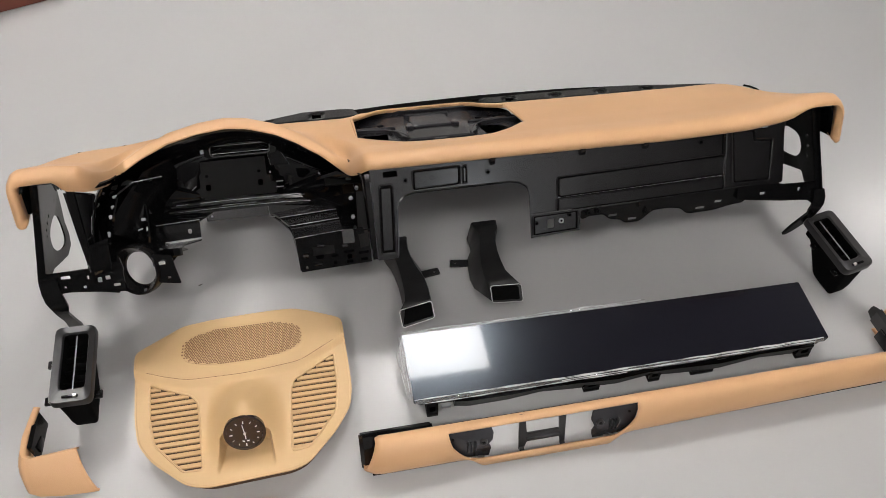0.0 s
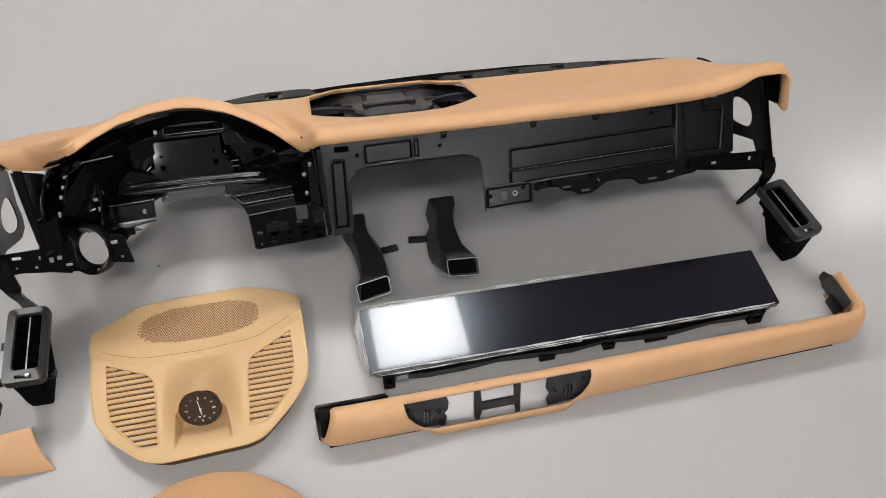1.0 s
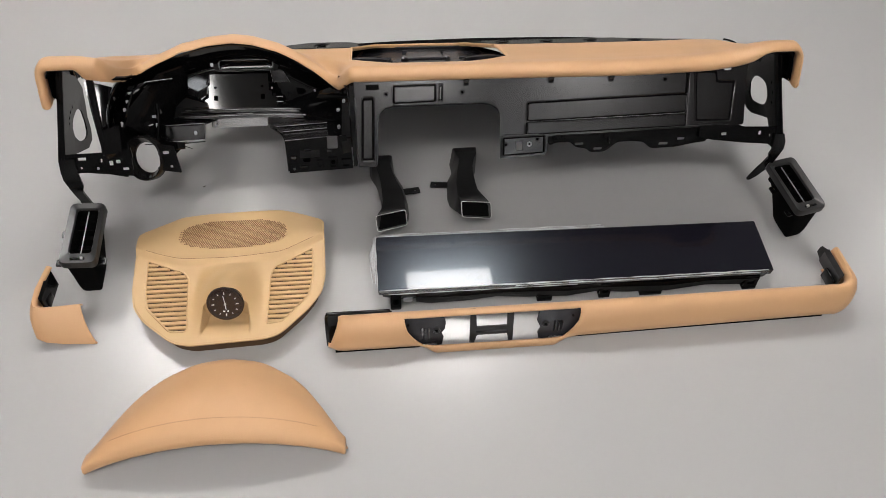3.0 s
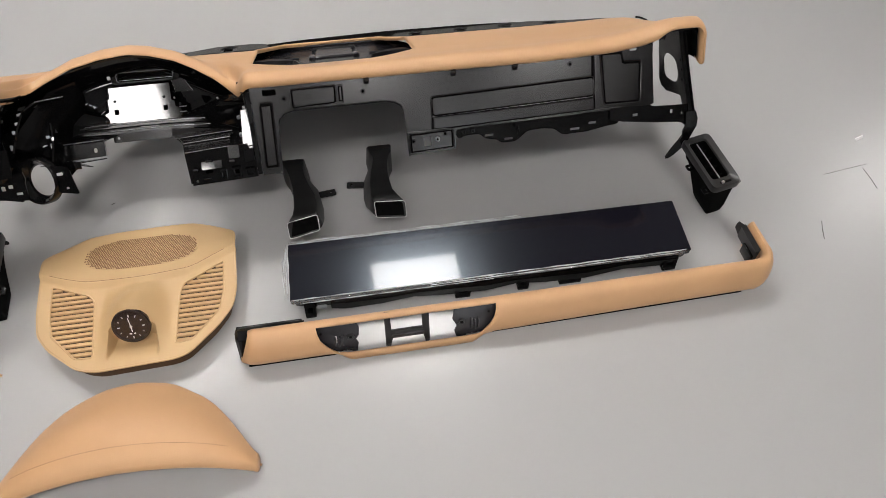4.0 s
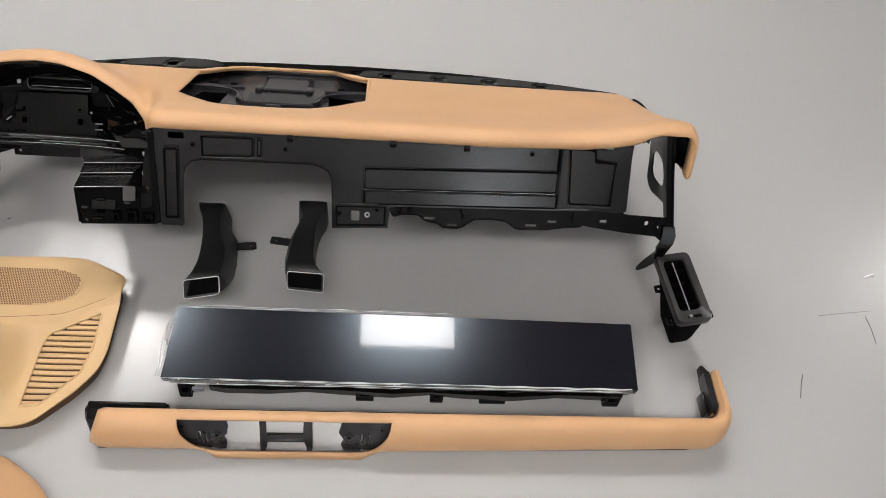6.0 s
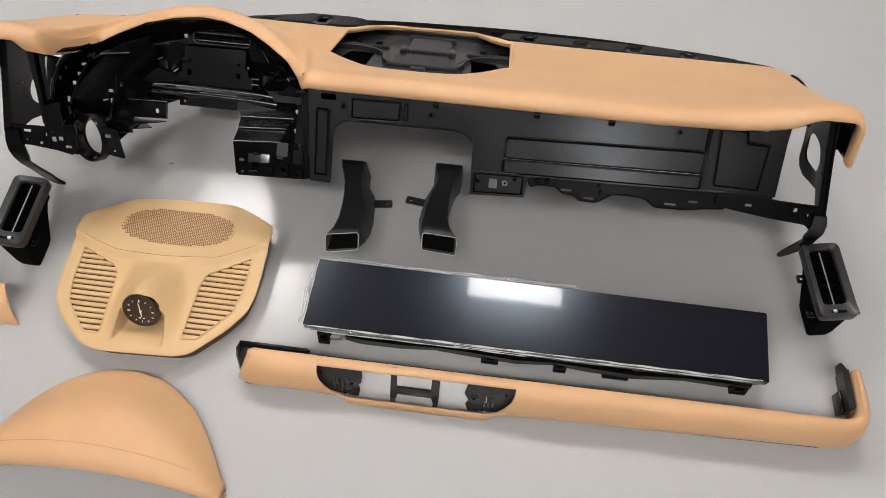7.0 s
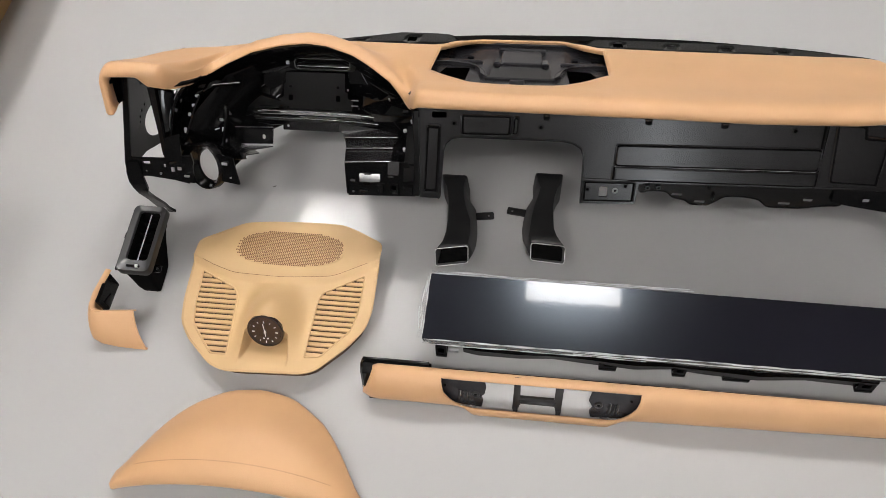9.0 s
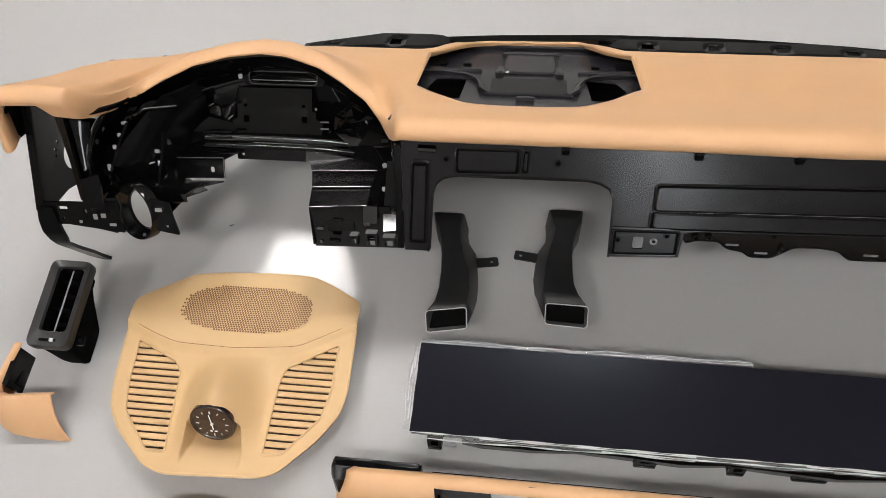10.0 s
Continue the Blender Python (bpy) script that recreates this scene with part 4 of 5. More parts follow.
part("ring_saddle", loft([[(x, y, z), (x, y + 0.02, z - 0.004), (x, y + 0.02, z - 0.02), (x, y, z - 0.016)] for x, y, z in ((-0.560, -0.030, 0.196), (-0.545, -0.024, 0.200), (-0.53, -0.012, 0.204))]), BLACK, dash)

# right box of the housing, stepped
KB = [((-0.231, -0.013, 0.196), (-0.148, -0.009, 0.199)), ((-0.240, 0.034, 0.178), (-0.152, 0.036, 0.183)), ((-0.259, 0.088, 0.146), (-0.155, 0.088, 0.153)), ((-0.280, 0.132, 0.123), (-0.160, 0.13, 0.136))]
knee = part("knee_box", loft([[Vector(l) - Vector((0, 0, 0.012)), Vector(r) - Vector((0, 0, 0.012)), Vector(r) - Vector((0, 0, 0.016)), Vector(l) - Vector((0, 0, 0.016))] for l, r in KB]), GLOSS, dash, "stepped glossy black bracket box")
for (l0, r0), (l1, r1) in zip(KB, KB[1:]):
    l0, r0, l1, r1 = (Vector(v) for v in (l0, r0, l1, r1))
    up = Vector((0, 0.0, 0.006))
    part("step", loft([[l0, r0, r0 - up, l0 - up], [l1 + (l0 - l1) * 0.06 - up * 0.5, r1 + (r0 - r1) * 0.06 - up * 0.5, r1 - up * 1.6, l1 - up * 1.6]]), PANEL, knee)
    # Bright bar in place of the highlight on each step.
    part("step_glint", tube([l0, r0], 0.0005, 6), GLINT, knee)


part("post_body", loft([[(x0, y, z), (-0.100, y - 0.004, z + 0.008), (-0.100, y - 0.004, z + 0.002), (x0, y, z - 0.006)] for x0, y, z in ((-0.150, -0.010, 0.192), (-0.153, 0.034, 0.176), (-0.156, 0.086, 0.150), (-0.161, 0.130, 0.134))]), GLOSS, dash)
part("post_tile", plate(rounded(rect(-0.010, 0.010, -0.012, 0.012), 0.002, 2), lambda u, v, d: (-0.141 + u, -0.022 + 0.74 * v + 0.67 * d, 0.196 + 0.67 * v - 0.74 * d), 0.003), PANEL, dash)


def knee_face(u, v, d):
    """Front of the knee box: u along x, v from the lower edge up."""
    return (u, -0.042 + 0.46 * v + 0.89 * d, 0.137 + 0.06 * (u + 0.228) + 0.89 * v - 0.46 * d)


part("box_front", plate([(-0.228, 0.0), (-0.104, 0.0), (-0.104, 0.030), (-0.115, 0.066), (-0.231, 0.066)], knee_face, 0.003,
     [rounded(rect(-0.222, -0.212, 0.026, 0.034), 0.001, 1), rounded(rect(-0.200, -0.186, 0.020, 0.028), 0.002, 1), rounded(rect(-0.146, -0.138, 0.012, 0.020), 0.001, 1)]), GLOSS, knee)
part("box_back", plate(rect(-0.226, -0.106, 0.003, 0.055), lambda u, v, d: knee_face(u, v, d + 0.02), 0.002), DEEP, knee)
part("box_side", loft([[(-0.230, -0.043, 0.143), (-0.227, -0.043, 0.143), (-0.227, 0.02, 0.135), (-0.230, 0.02, 0.135)], [(-0.232, -0.012, 0.193), (-0.229, -0.012, 0.193), (-0.242, 0.045, 0.165), (-0.245, 0.045, 0.165)]]), GLOSS, knee)
slab((-0.186, -0.0265, 0.1745), (1, 0, 0.05), (0, 0.79, 0.61), (0, -0.61, 0.79), 0.038, 0.019, 0.002, GLOSS, "plaque", knee, (), 0.001)
for u0, u1, v0, v1 in ((-0.174, -0.162, 0.006, 0.022), (-0.151, -0.134, 0.004, 0.026), (-0.126, -0.108, 0.004, 0.020)):
    part("socket", plate(rect(u0, u1, v0, v1), lambda u, v, d: knee_face(u, v, d - 0.006), 0.010, [rect(u0 + 0.003, u1 - 0.003, v0 + 0.003, v1 - 0.003)]), GLOSS, knee)
for u, v, w in ((-0.218, 0.030, 0.010), (-0.218, 0.008, 0.004), (-0.19, 0.044, 0.014), (-0.148, 0.038, 0.010), (-0.198, 0.010, 0.016)):
    part("clip", box(-w / 2, w / 2, -0.002, 0.002, -0.003, 0.003, 0.001, 1, pose(*knee_face(u, v, -0.001), 25)), EDGE_SHEEN if w < 0.012 else GLOSS, knee)
part("post_plate", loft([[Vector(l), Vector(r), Vector(r) + Vector((0, 0.003, -0.003)), Vector(l) + Vector((0, 0.003, -0.003))] for l, r in (((-0.1190, 0.0377, 0.2424), (-0.1063, 0.0378, 0.2438)), ((-0.1236, -0.0160, 0.1922), (-0.1053, -0.0154, 0.1946)), ((-0.1221, -0.0378, 0.1795), (-0.1045, -0.0365, 0.1820)))]), GLOSS, dash, "tall glossy black plate", 5)
part("inner_post", strip([(-0.099, 0.034, 0.285), (-0.0985, 0.0, 0.235), (-0.098, -0.046, 0.155)], 0.004, 0.004, (1, 0, 0)), GLOSS, dash)
# Most of these clips are pale grey, to draw glints on the post.
for k in range(8):
    f = k / 7
    w, h = ((0.006, 0.004), (0.0025, 0.005), (0.003, 0.003))[k % 3]
    part("post_clip_glint", box(-w, w, -0.003, 0.003, -h, h, 0.001, 1, pose(-0.128 + 0.012 * (k % 2), 0.075 - 0.09 * f, 0.238 - 0.075 * f, 30, 0, 12 * (k % 3))), GLOSS if k % 3 == 0 else EDGE, dash)
part("hook", tube([(0.757, 0.275, 0.206), (0.762, 0.262, 0.212), (0.767, 0.245, 0.217), (0.772, 0.232, 0.217)], 0.003, 6, False, 0.6), DEEP, dash)
for x in (-0.6, -0.53):
    part("rear_tab", box(x - 0.009, x + 0.009, REAR(x) - 0.002, REAR(x) + 0.006, pad_z(x, REAR(x)) - 0.010, pad_z(x, REAR(x)) - 0.004, 0.001, 1), SATIN, dash)


# ---- centre speaker cover with clock ----
cover = thing("speaker_cover", (-0.35, -0.2, 0.0), "sand-coloured plastic centre cover with louvres, speaker mesh and round clock", "dashboard cover")
C_OUT = rounded([(-0.525, -0.104), (-0.516, -0.232), (-0.508, -0.276), (-0.486, -0.308), (-0.434, -0.354), (-0.404, -0.363), (-0.274, -0.357), (-0.250, -0.349), (-0.203, -0.300), (-0.178, -0.262), (-0.172, -0.225), (-0.176, -0.086), (-0.230, -0.053), (-0.262, -0.038), (-0.32, -0.036), (-0.402, -0.040), (-0.452, -0.048)], 0.012, 3)
C_OUT = [(-0.349 + (x + 0.349) * 1.035, -0.36 + (y + 0.36) * 1.015) for x, y in C_OUT]
CX, CY = -0.343, -0.287


# clock: outward direction and centre of its face
CN = Vector((0, -0.89, 0.45)).normalized()
CC = Vector((CX, -0.2930, 0.0600))


CREASE = smooth_curve([(-0.55, -0.130), (-0.508, -0.148), (-0.48, -0.160), (-0.44, -0.173), (-0.345, -0.176), (-0.25, -0.166), (-0.20, -0.138), (-0.15, -0.110)], 0.012)


def cover_z(x, y):
    crease = CREASE(x)
    z = 0.041
    if y > crease:
        z += 0.007 - (y - crease) * 0.18
    else:
        z += 0.007 * max(0, 1 - (crease - y) / 0.012) - (crease - y) * 0.02
    # hump that carries the clock
    dx = abs(x - CX)
    dome = 0.052 * (0.5 + 0.5 * math.cos(math.pi * min(1.0, dx / (0.066 - 0.006 * ease((y + 0.25) / 0.1))))) ** 0.8
    fall = ease((y + 0.352) / 0.085)
    roof = z + dome * ease((-0.166 - y) / 0.100) * fall
    if (y - CC.y) * CN.y + (roof - CC.z) * CN.z < -0.0015:
        return roof
    floor_z = z - 0.016 * ease((y + 0.350) / 0.050)
    side = ease((dx - 0.0335 - 0.008 * (1 - fall)) / 0.0045)
    return floor_z + (roof - floor_z) * side


LOU_L = rounded([(-0.503, -0.168), (-0.432, -0.200), (-0.421, -0.216), (-0.411, -0.333), (-0.441, -0.332), (-0.488, -0.279), (-0.497, -0.240)], 0.006)
LOU_R = rounded([(-0.191, -0.154), (-0.264, -0.198), (-0.270, -0.218), (-0.272, -0.326), (-0.243, -0.322), (-0.197, -0.266), (-0.190, -0.225)], 0.006)


def within(poly, x, y):
    hit = False
    for (ax, ay), (bx, by) in zip(poly, poly[1:] + poly[:1]):
        if (ay > y) != (by > y) and x < (bx - ax) * (y - ay) / (by - ay) + ax:
            hit = not hit
    return hit


def span(poly, y):
    xs = sorted(ax + (bx - ax) * (y - ay) / (by - ay) for (ax, ay), (bx, by) in zip(poly, poly[1:] + poly[:1]) if (ay > y) != (by > y))
    return (xs[0], xs[-1]) if len(xs) > 1 else None


def build_cover():
    bm = bmesh.new()
    ys = np.concatenate([np.linspace(-0.3650, -0.354, 5), np.linspace(-0.352, -0.312, 20), np.linspace(-0.311, -0.250, 76), np.linspace(-0.248, -0.036, 84), np.linspace(-0.0345, -0.0305, 4)])
    rows = []
    n = 170
    for y in ys:
        s = span(C_OUT, y)
        if not s:
            continue
        a, b = s
        rows.append([bm.verts.new((a + (b - a) * k / n, y, cover_z(a + (b - a) * k / n, y))) for k in range(n + 1)])
    for ra, rb in zip(rows, rows[1:]):
        for k in range(len(ra) - 1):
            c = (ra[k].co + rb[k + 1].co) / 2
            if within(LOU_L, c.x, c.y) or within(LOU_R, c.x, c.y):
                continue
            bm.faces.new((ra[k], ra[k + 1], rb[k + 1], rb[k]))
    bmesh.ops.recalc_face_normals(bm, faces=bm.faces[:])
    return bm


def build_skirt():
    """Rolled edge round the shell, tucked in below."""
    m = Vector((-0.349, -0.2))
    rim = []
    for p, q in zip(C_OUT, C_OUT[1:] + C_OUT[:1]):
        p, q = Vector(p), Vector(q)
        k = max(1, int((q - p).length / 0.008))
        rim += [p + (q - p) * f / k for f in range(k)]
    rings = []
    for inset, drop in ((0.0040, -0.0003), (0.0010, 0.0002), (0.0, 0.0016), (0.0006, 0.0045), (0.004, 0.0070), (0.014, 0.0200)):
        rings.append([Vector((*(p + (m - p).normalized() * inset), max(0.012, cover_z(*(p + (m - p).normalized() * 0.004)) - drop))) for p in rim])
    return loft(rings, True, False)


body = part("body", build_cover(), COVER_TAN, cover, "sand-coloured moulded plastic shell", 60)
part("edge", build_skirt(), COVER_TAN, cover, "", 60)
# Brown stands in for the bounced light and shade between the slats.
part("underside", plate([(x * 0.93 - 0.35 * 0.07, y * 0.93 - 0.2 * 0.07) for x, y in C_OUT], lambda u, v, d: (u, v, 0.0 if d < 0.001 else 0.022), 0.022), GAP_BROWN, cover, "brown block under the shell, coloured for the shaded louvre gaps")
for poly in (LOU_L, LOU_R):
    grille = part("louvre_frame", tube([(x, y, cover_z(x, y) - 0.0006) for x, y in poly], 0.0021, 6, True), COVER_TAN, cover)
    lo, hi = min(p[1] for p in poly), max(p[1] for p in poly)
    y = hi - 0.007
    while y > lo - 0.004:
        s = span(poly, max(y, lo + 0.002))
        if s and s[1] - s[0] > 0.008:
            a, b = s
            z = cover_z((a + b) / 2, y)
            z = min(z, 0.043)
            part("slat", loft([[(x, y + 0.0040, z - 0.0052), (x, y + 0.0040, z - 0.0028), (x, y - 0.0026, z - 0.0004), (x, y - 0.0038, z - 0.0008), (x, y - 0.0038, z - 0.0040)] for x in (a, b)]), COVER_TAN, grille)
        y -= 0.0104
ELL = []
for k in range(72):
    a = 2 * math.pi * k / 72
    c, s = math.cos(a), math.sin(a)
    ELL.append((-0.349 + 0.107 * math.copysign(abs(c) ** 0.8, c), -0.104 + 0.0435 * math.copysign(abs(s) ** 0.72, s)))


def mesh_z(x, y):
    return cover_z(x, y) + 0.0005


speaker_mesh = part("speaker_mesh", plate(ELL, lambda u, v, d: (u, v, mesh_z(u, v) + 0.0004 - d), 0.0012), COVER_TAN, cover)
# Raised brown discs stand in for the shade inside the mesh openings.
bm = bmesh.new()
row = 0
y = -0.1455
while y < -0.0615:
    s = span(ELL, y)
    if s:
        x = s[0] + 0.003 + (0.0021 if row % 2 else 0)
        x = -0.46 + 0.0042 * math.ceil((x + 0.46) / 0.0042) + (0.0021 if row % 2 else 0)
        while x < s[1] - 0.003:
            vs = [bm.verts.new((x + 0.0018 * math.cos(q * math.pi / 3), y + 0.0018 * math.sin(q * math.pi / 3), mesh_z(x, y) + 0.0008)) for q in range(6)]
            bm.faces.new(vs)
            x += 0.0042
    y += 0.0037
    row += 1
tagged(part("perforation", bm, STITCH, speaker_mesh, "rows of small dark discs in place of shaded holes"), kind="stuff")
part("seam", tube([(x, CREASE(x) + 0.001, cover_z(x, CREASE(x) + 0.001) + 0.0002) for x in np.linspace(-0.508, -0.19, 40)], 0.0004, 5), STITCH, body)

# clock
clock = part("clock", cylinder(CC - CN * 0.030, CN, 0.0315, 0.0325, 0.030, 48), DIAL, cover, "round dark analogue clock with white marks")
part("bezel", ring(CC, CN, 0.0268, 0.0330, 0.006, 56), DIAL, clock)
part("dial", cylinder(CC - CN * 0.001, CN, 0.0278, 0.0278, 0.0015, 40), DIAL, clock)
CU = Vector((1, 0, 0))
CV = CN.cross(CU)
CV = -CV if CV.z < 0 else CV


def dial_bar(a0, r0, r1, w, name, lift=0.0012):
    d = CU * math.sin(radians(a0)) + CV * math.cos(radians(a0))
    s = CN.cross(d)
    pts = [CC + d * r + s * e + CN * lift for r, e in ((r0, -w), (r1, -w * 0.7), (r1, w * 0.7), (r0, w))]
    part(name, loft([[p for p in pts], [p + CN * 0.0006 for p in pts]]), WHITE, clock)


for k in range(12):
    dial_bar(30 * k, 0.0205 if k % 3 else 0.0190, 0.0238, 0.0005 if k % 3 else 0.0009, "hour_mark")
dial_bar(-6, -0.004, 0.0175, 0.0007, "hand", 0.002)
dial_bar(176, -0.003, 0.010, 0.0009, "hand", 0.0024)
part("hub", cylinder(CC + CN * 0.001, CN, 0.0022, 0.0018, 0.0025, 12), METAL, clock)
for k in (-1, 1):
    dial_bar(180 + 14 * k, 0.0135, 0.0155, 0.0022, "lettering_bar")


# ---- instrument hood lying in front ----
hood = thing("instrument_hood", (-0.34, -0.48, 0.0), "crescent-shaped tan leather instrument hood lying on the floor", "dashboard hood")
HB = smooth_curve([(-0.56, -0.558), (-0.5455, -0.550), (-0.53, -0.524), (-0.512, -0.494), (-0.483, -0.453), (-0.445, -0.419), (-0.39, -0.392), (-0.335, -0.386), (-0.275, -0.397), (-0.212, -0.438), (-0.175, -0.485), (-0.155, -0.518), (-0.134, -0.550), (-0.12, -0.56)], 0.016)


def hood_col(x, n=14):
    u = max(-1.0, min(1.0, (x + 0.34) / 0.2065))
    k = (1 - u * u)
    yf, zf = -0.570 + 0.013 * k, 0.021 + 0.049 * k ** 0.8
    yr, zr = HB(x), 0.016 + 0.008 * k
    pts = [(yf + 0.012, zf - 0.020), (yf + 0.003, zf - 0.020), (yf - 0.003, zf - 0.015), (yf - 0.0035, zf - 0.008)]
    for q in range(n + 1):
        f = q / n
        pts.append((yf + (yr - yf) * f, zf + (zr - zf) * f + 0.030 * k ** 0.7 * math.sin(math.pi * f ** 0.85) * (1 - 0.2 * f) - 0.0022 * (q == 0)))
    pts += [(yr + 0.002, zr - 0.005), (yr, max(0.0, zr - 0.014)), (yr - 0.006, max(0.0, zr - 0.018))]
    return [(x, y, max(0.0, z)) for y, z in pts]


hood_xs = [-0.34 + 0.2030 * math.sin(a) for a in np.linspace(-math.pi / 2, math.pi / 2, 61)]
hood_rows = [hood_col(x) for x in hood_xs]
for row, side in ((hood_rows[0], -1), (hood_rows[-1], 1)):
    m = Vector((row[0][0], sum(p[1] for p in row) / len(row), 0.0))
    for grow, shrink in ((0.0022, 0.93), (0.0032, 0.7), (0.0034, 0.3)):
        ring_pts = [(m.x + side * grow, m.y + (p[1] - m.y) * shrink, p[2] * shrink) for p in row]
        if side < 0:
            hood_rows.insert(0, ring_pts)
        else:
            hood_rows.append(ring_pts)
bm = loft(hood_rows, False)
if sum(f.normal.z for f in bm.faces) < 0:
    bmesh.ops.reverse_faces(bm, faces=bm.faces[:])
skin = thicken(part("skin", bm, LEATHER, hood, "smooth tan leather skin", 60), 0.003)
for x in np.linspace(-0.50, -0.18, 74):
    def stitch(x):
        u = (x + 0.34) / 0.2065
        k = 1 - u * u
        c = hood_col(x, 40)
        y = -0.570 + 0.013 * k + 0.024 + 0.006 * k
        ys = [p[1] for p in c[4:45]]
        zs = [p[2] for p in c[4:45]]
        return (x, y, float(np.interp(y, ys, zs)) + 0.0004)
    part("stitch", tube([stitch(x), stitch(x + 0.0024)], 0.00038, 5), STITCH, skin)


# ---- trim strip ----
trim = thing("trim_strip", (0.35, -0.36, 0.0), "long tan leather dashboard trim strip with a cutout, on the floor", "trim strip")
TP = [(-0.355, 0.0015), (-0.373, 0.0025), (-0.3795, 0.0150), (-0.3805, 0.026), (-0.379, 0.038), (-0.374, 0.052), (-0.3655, 0.063), (-0.354, 0.0695), (-0.343, 0.0695), (-0.335, 0.064), (-0.331, 0.055)]


def trim_grow(x):
    return float(np.interp(x, [-0.2, 0.3, 0.85], [0.98, 1.02, 1.08]))


def trim_deep(x):
    return float(np.interp(x, [-0.2, 0.3, 0.85], [1.0, 0.97, 0.68]))


def bow(x):
    return ease((x - 0.0) / 0.035) * ease((0.285 - x) / 0.035)


def cut_ends(z):
    """Where the cutout begins and ends at a height."""
    return float(np.interp(z, [0.0, 0.009, 0.05, 0.068], [0.022, 0.014, -0.018, -0.024])), float(np.interp(z, [0.0, 0.009, 0.05, 0.068], [0.258, 0.266, 0.294, 0.300]))


def build_trim():
    bm = bmesh.new()
    stations = [("l", u) for u in np.linspace(0, 0.98, 12)] + [("m", u) for u in np.linspace(0, 1, 41)] + [("r", u) for u in np.linspace(0.02, 1, 34)]
    stations += [("c", a) for a in np.linspace(6, 90, 12)] + [("a", y) for y in np.linspace(-0.305, -0.250, 8)]
    rows, inside = [], []
    px, py, r = 0.815, -0.3315, 0.022
    for kind, s in stations:
        row = []
        for k, (y, z) in enumerate(TP):
            if kind in "lmr":
                lo, hi = cut_ends(z)
                left = -0.163 + 0.022 * (z / 0.07) ** 1.5 + (0.01 if k > 8 else 0)
                x = left + (lo - left) * s if kind == "l" else lo + (hi - lo) * s if kind == "m" else hi + (0.815 - hi) * s
                b = bow(x) * (1.0 if k <= 2 else 0.25 if k == 3 else 0.0)
                yy2 = -0.3315 + (y + 0.3315) * trim_deep(x) * (1 if kind != "l" else 0.80 + 0.20 * ease(s / 0.12)) - 0.016 * b
                if kind == "m" and k == 2:
                    yy2, z = yy2 + 0.011 * b, z + 0.003 * b
                elif k <= 1:
                    z += 0.007 * (1 - bow(x)) * (1 if x < 0.1 else 0.5)
                row.append(bm.verts.new((x, yy2, z * trim_grow(x))))
            else:
                g = trim_grow(0.85)
                if kind == "c":
                    a = radians(s)
                    out = -(y + 0.3315) * float(np.interp(s, [0, 90], [trim_deep(0.815), 0.56]))
                    row.append(bm.verts.new((px + (r + out) * math.sin(a), py + r - (r + out) * math.cos(a), z * g)))
                else:
                    out = -(y + 0.3315) * float(np.interp(s, [-0.31, -0.235], [0.56, 0.42]))
                    row.append(bm.verts.new((px + r + out, s, z * g * float(np.interp(s, [-0.31, -0.235], [1, 1.03])))))
        rows.append(row)
        inside.append(kind == "m")
    for n, (ra, rb) in enumerate(zip(rows, rows[1:])):
        for k in range(len(ra) - 1):
            if (2 <= k < 7 or k == 0) and inside[n] and inside[n + 1]:
                continue
            bm.faces.new((ra[k], ra[k + 1], rb[k + 1], rb[k]))
    bmesh.ops.recalc_face_normals(bm, faces=bm.faces[:])
    if sum(f.normal.dot(Vector((0, -1, 1))) for f in bm.faces) < 0:
        bmesh.ops.reverse_faces(bm, faces=bm.faces[:])
    return bm


skin = thicken(part("skin", build_trim(), LEATHER, trim, "tan leather skin", 50), 0.003)
carrier = part("carrier", loft([[(x, -0.362 + e, 0.0), (x, -0.328, 0.0), (x, -0.322, 0.054 - g), (x, -0.334, 0.061 - g), (x, -0.350 + e, 0.052 - g)] for x, e, g in ((-0.166, 0.006, 0.006), (-0.160, 0.0, 0.0), (-0.110, 0.004, 0.0), (-0.045, 0.014, 0.004))]), SATIN, trim, "black plastic carrier")
part("carrier_lip", box(-0.164, -0.048, -0.328, -0.321, 0.030, 0.056, 0.002), SATIN, carrier)
part("back_rail", loft([[(x, -0.333, 0.045), (x, -0.330, 0.045), (x, -0.330, 0.055 * trim_grow(x)), (x, -0.333, 0.055 * trim_grow(x))] for x in (-0.03, 0.3, 0.80)]), SATIN, carrier)
for xa, xb in ((-0.150, 0.004), (0.285, 0.795)):
    part("lower_edge", tube([(x, -0.3315 - 0.0395 * trim_deep(x), 0.0044) for x in np.linspace(xa, xb, 12)], 0.0044 if xa < 0 else 0.0030, 8), DEEP, carrier)
TFACE = curve([(0.0, -0.378), (0.012, -0.377), (0.03, -0.373), (0.05, -0.367), (0.063, -0.358), (0.07, -0.350)])


def behind(off):
    return lambda u, v, d: (u, TFACE(v) + off + d, v)


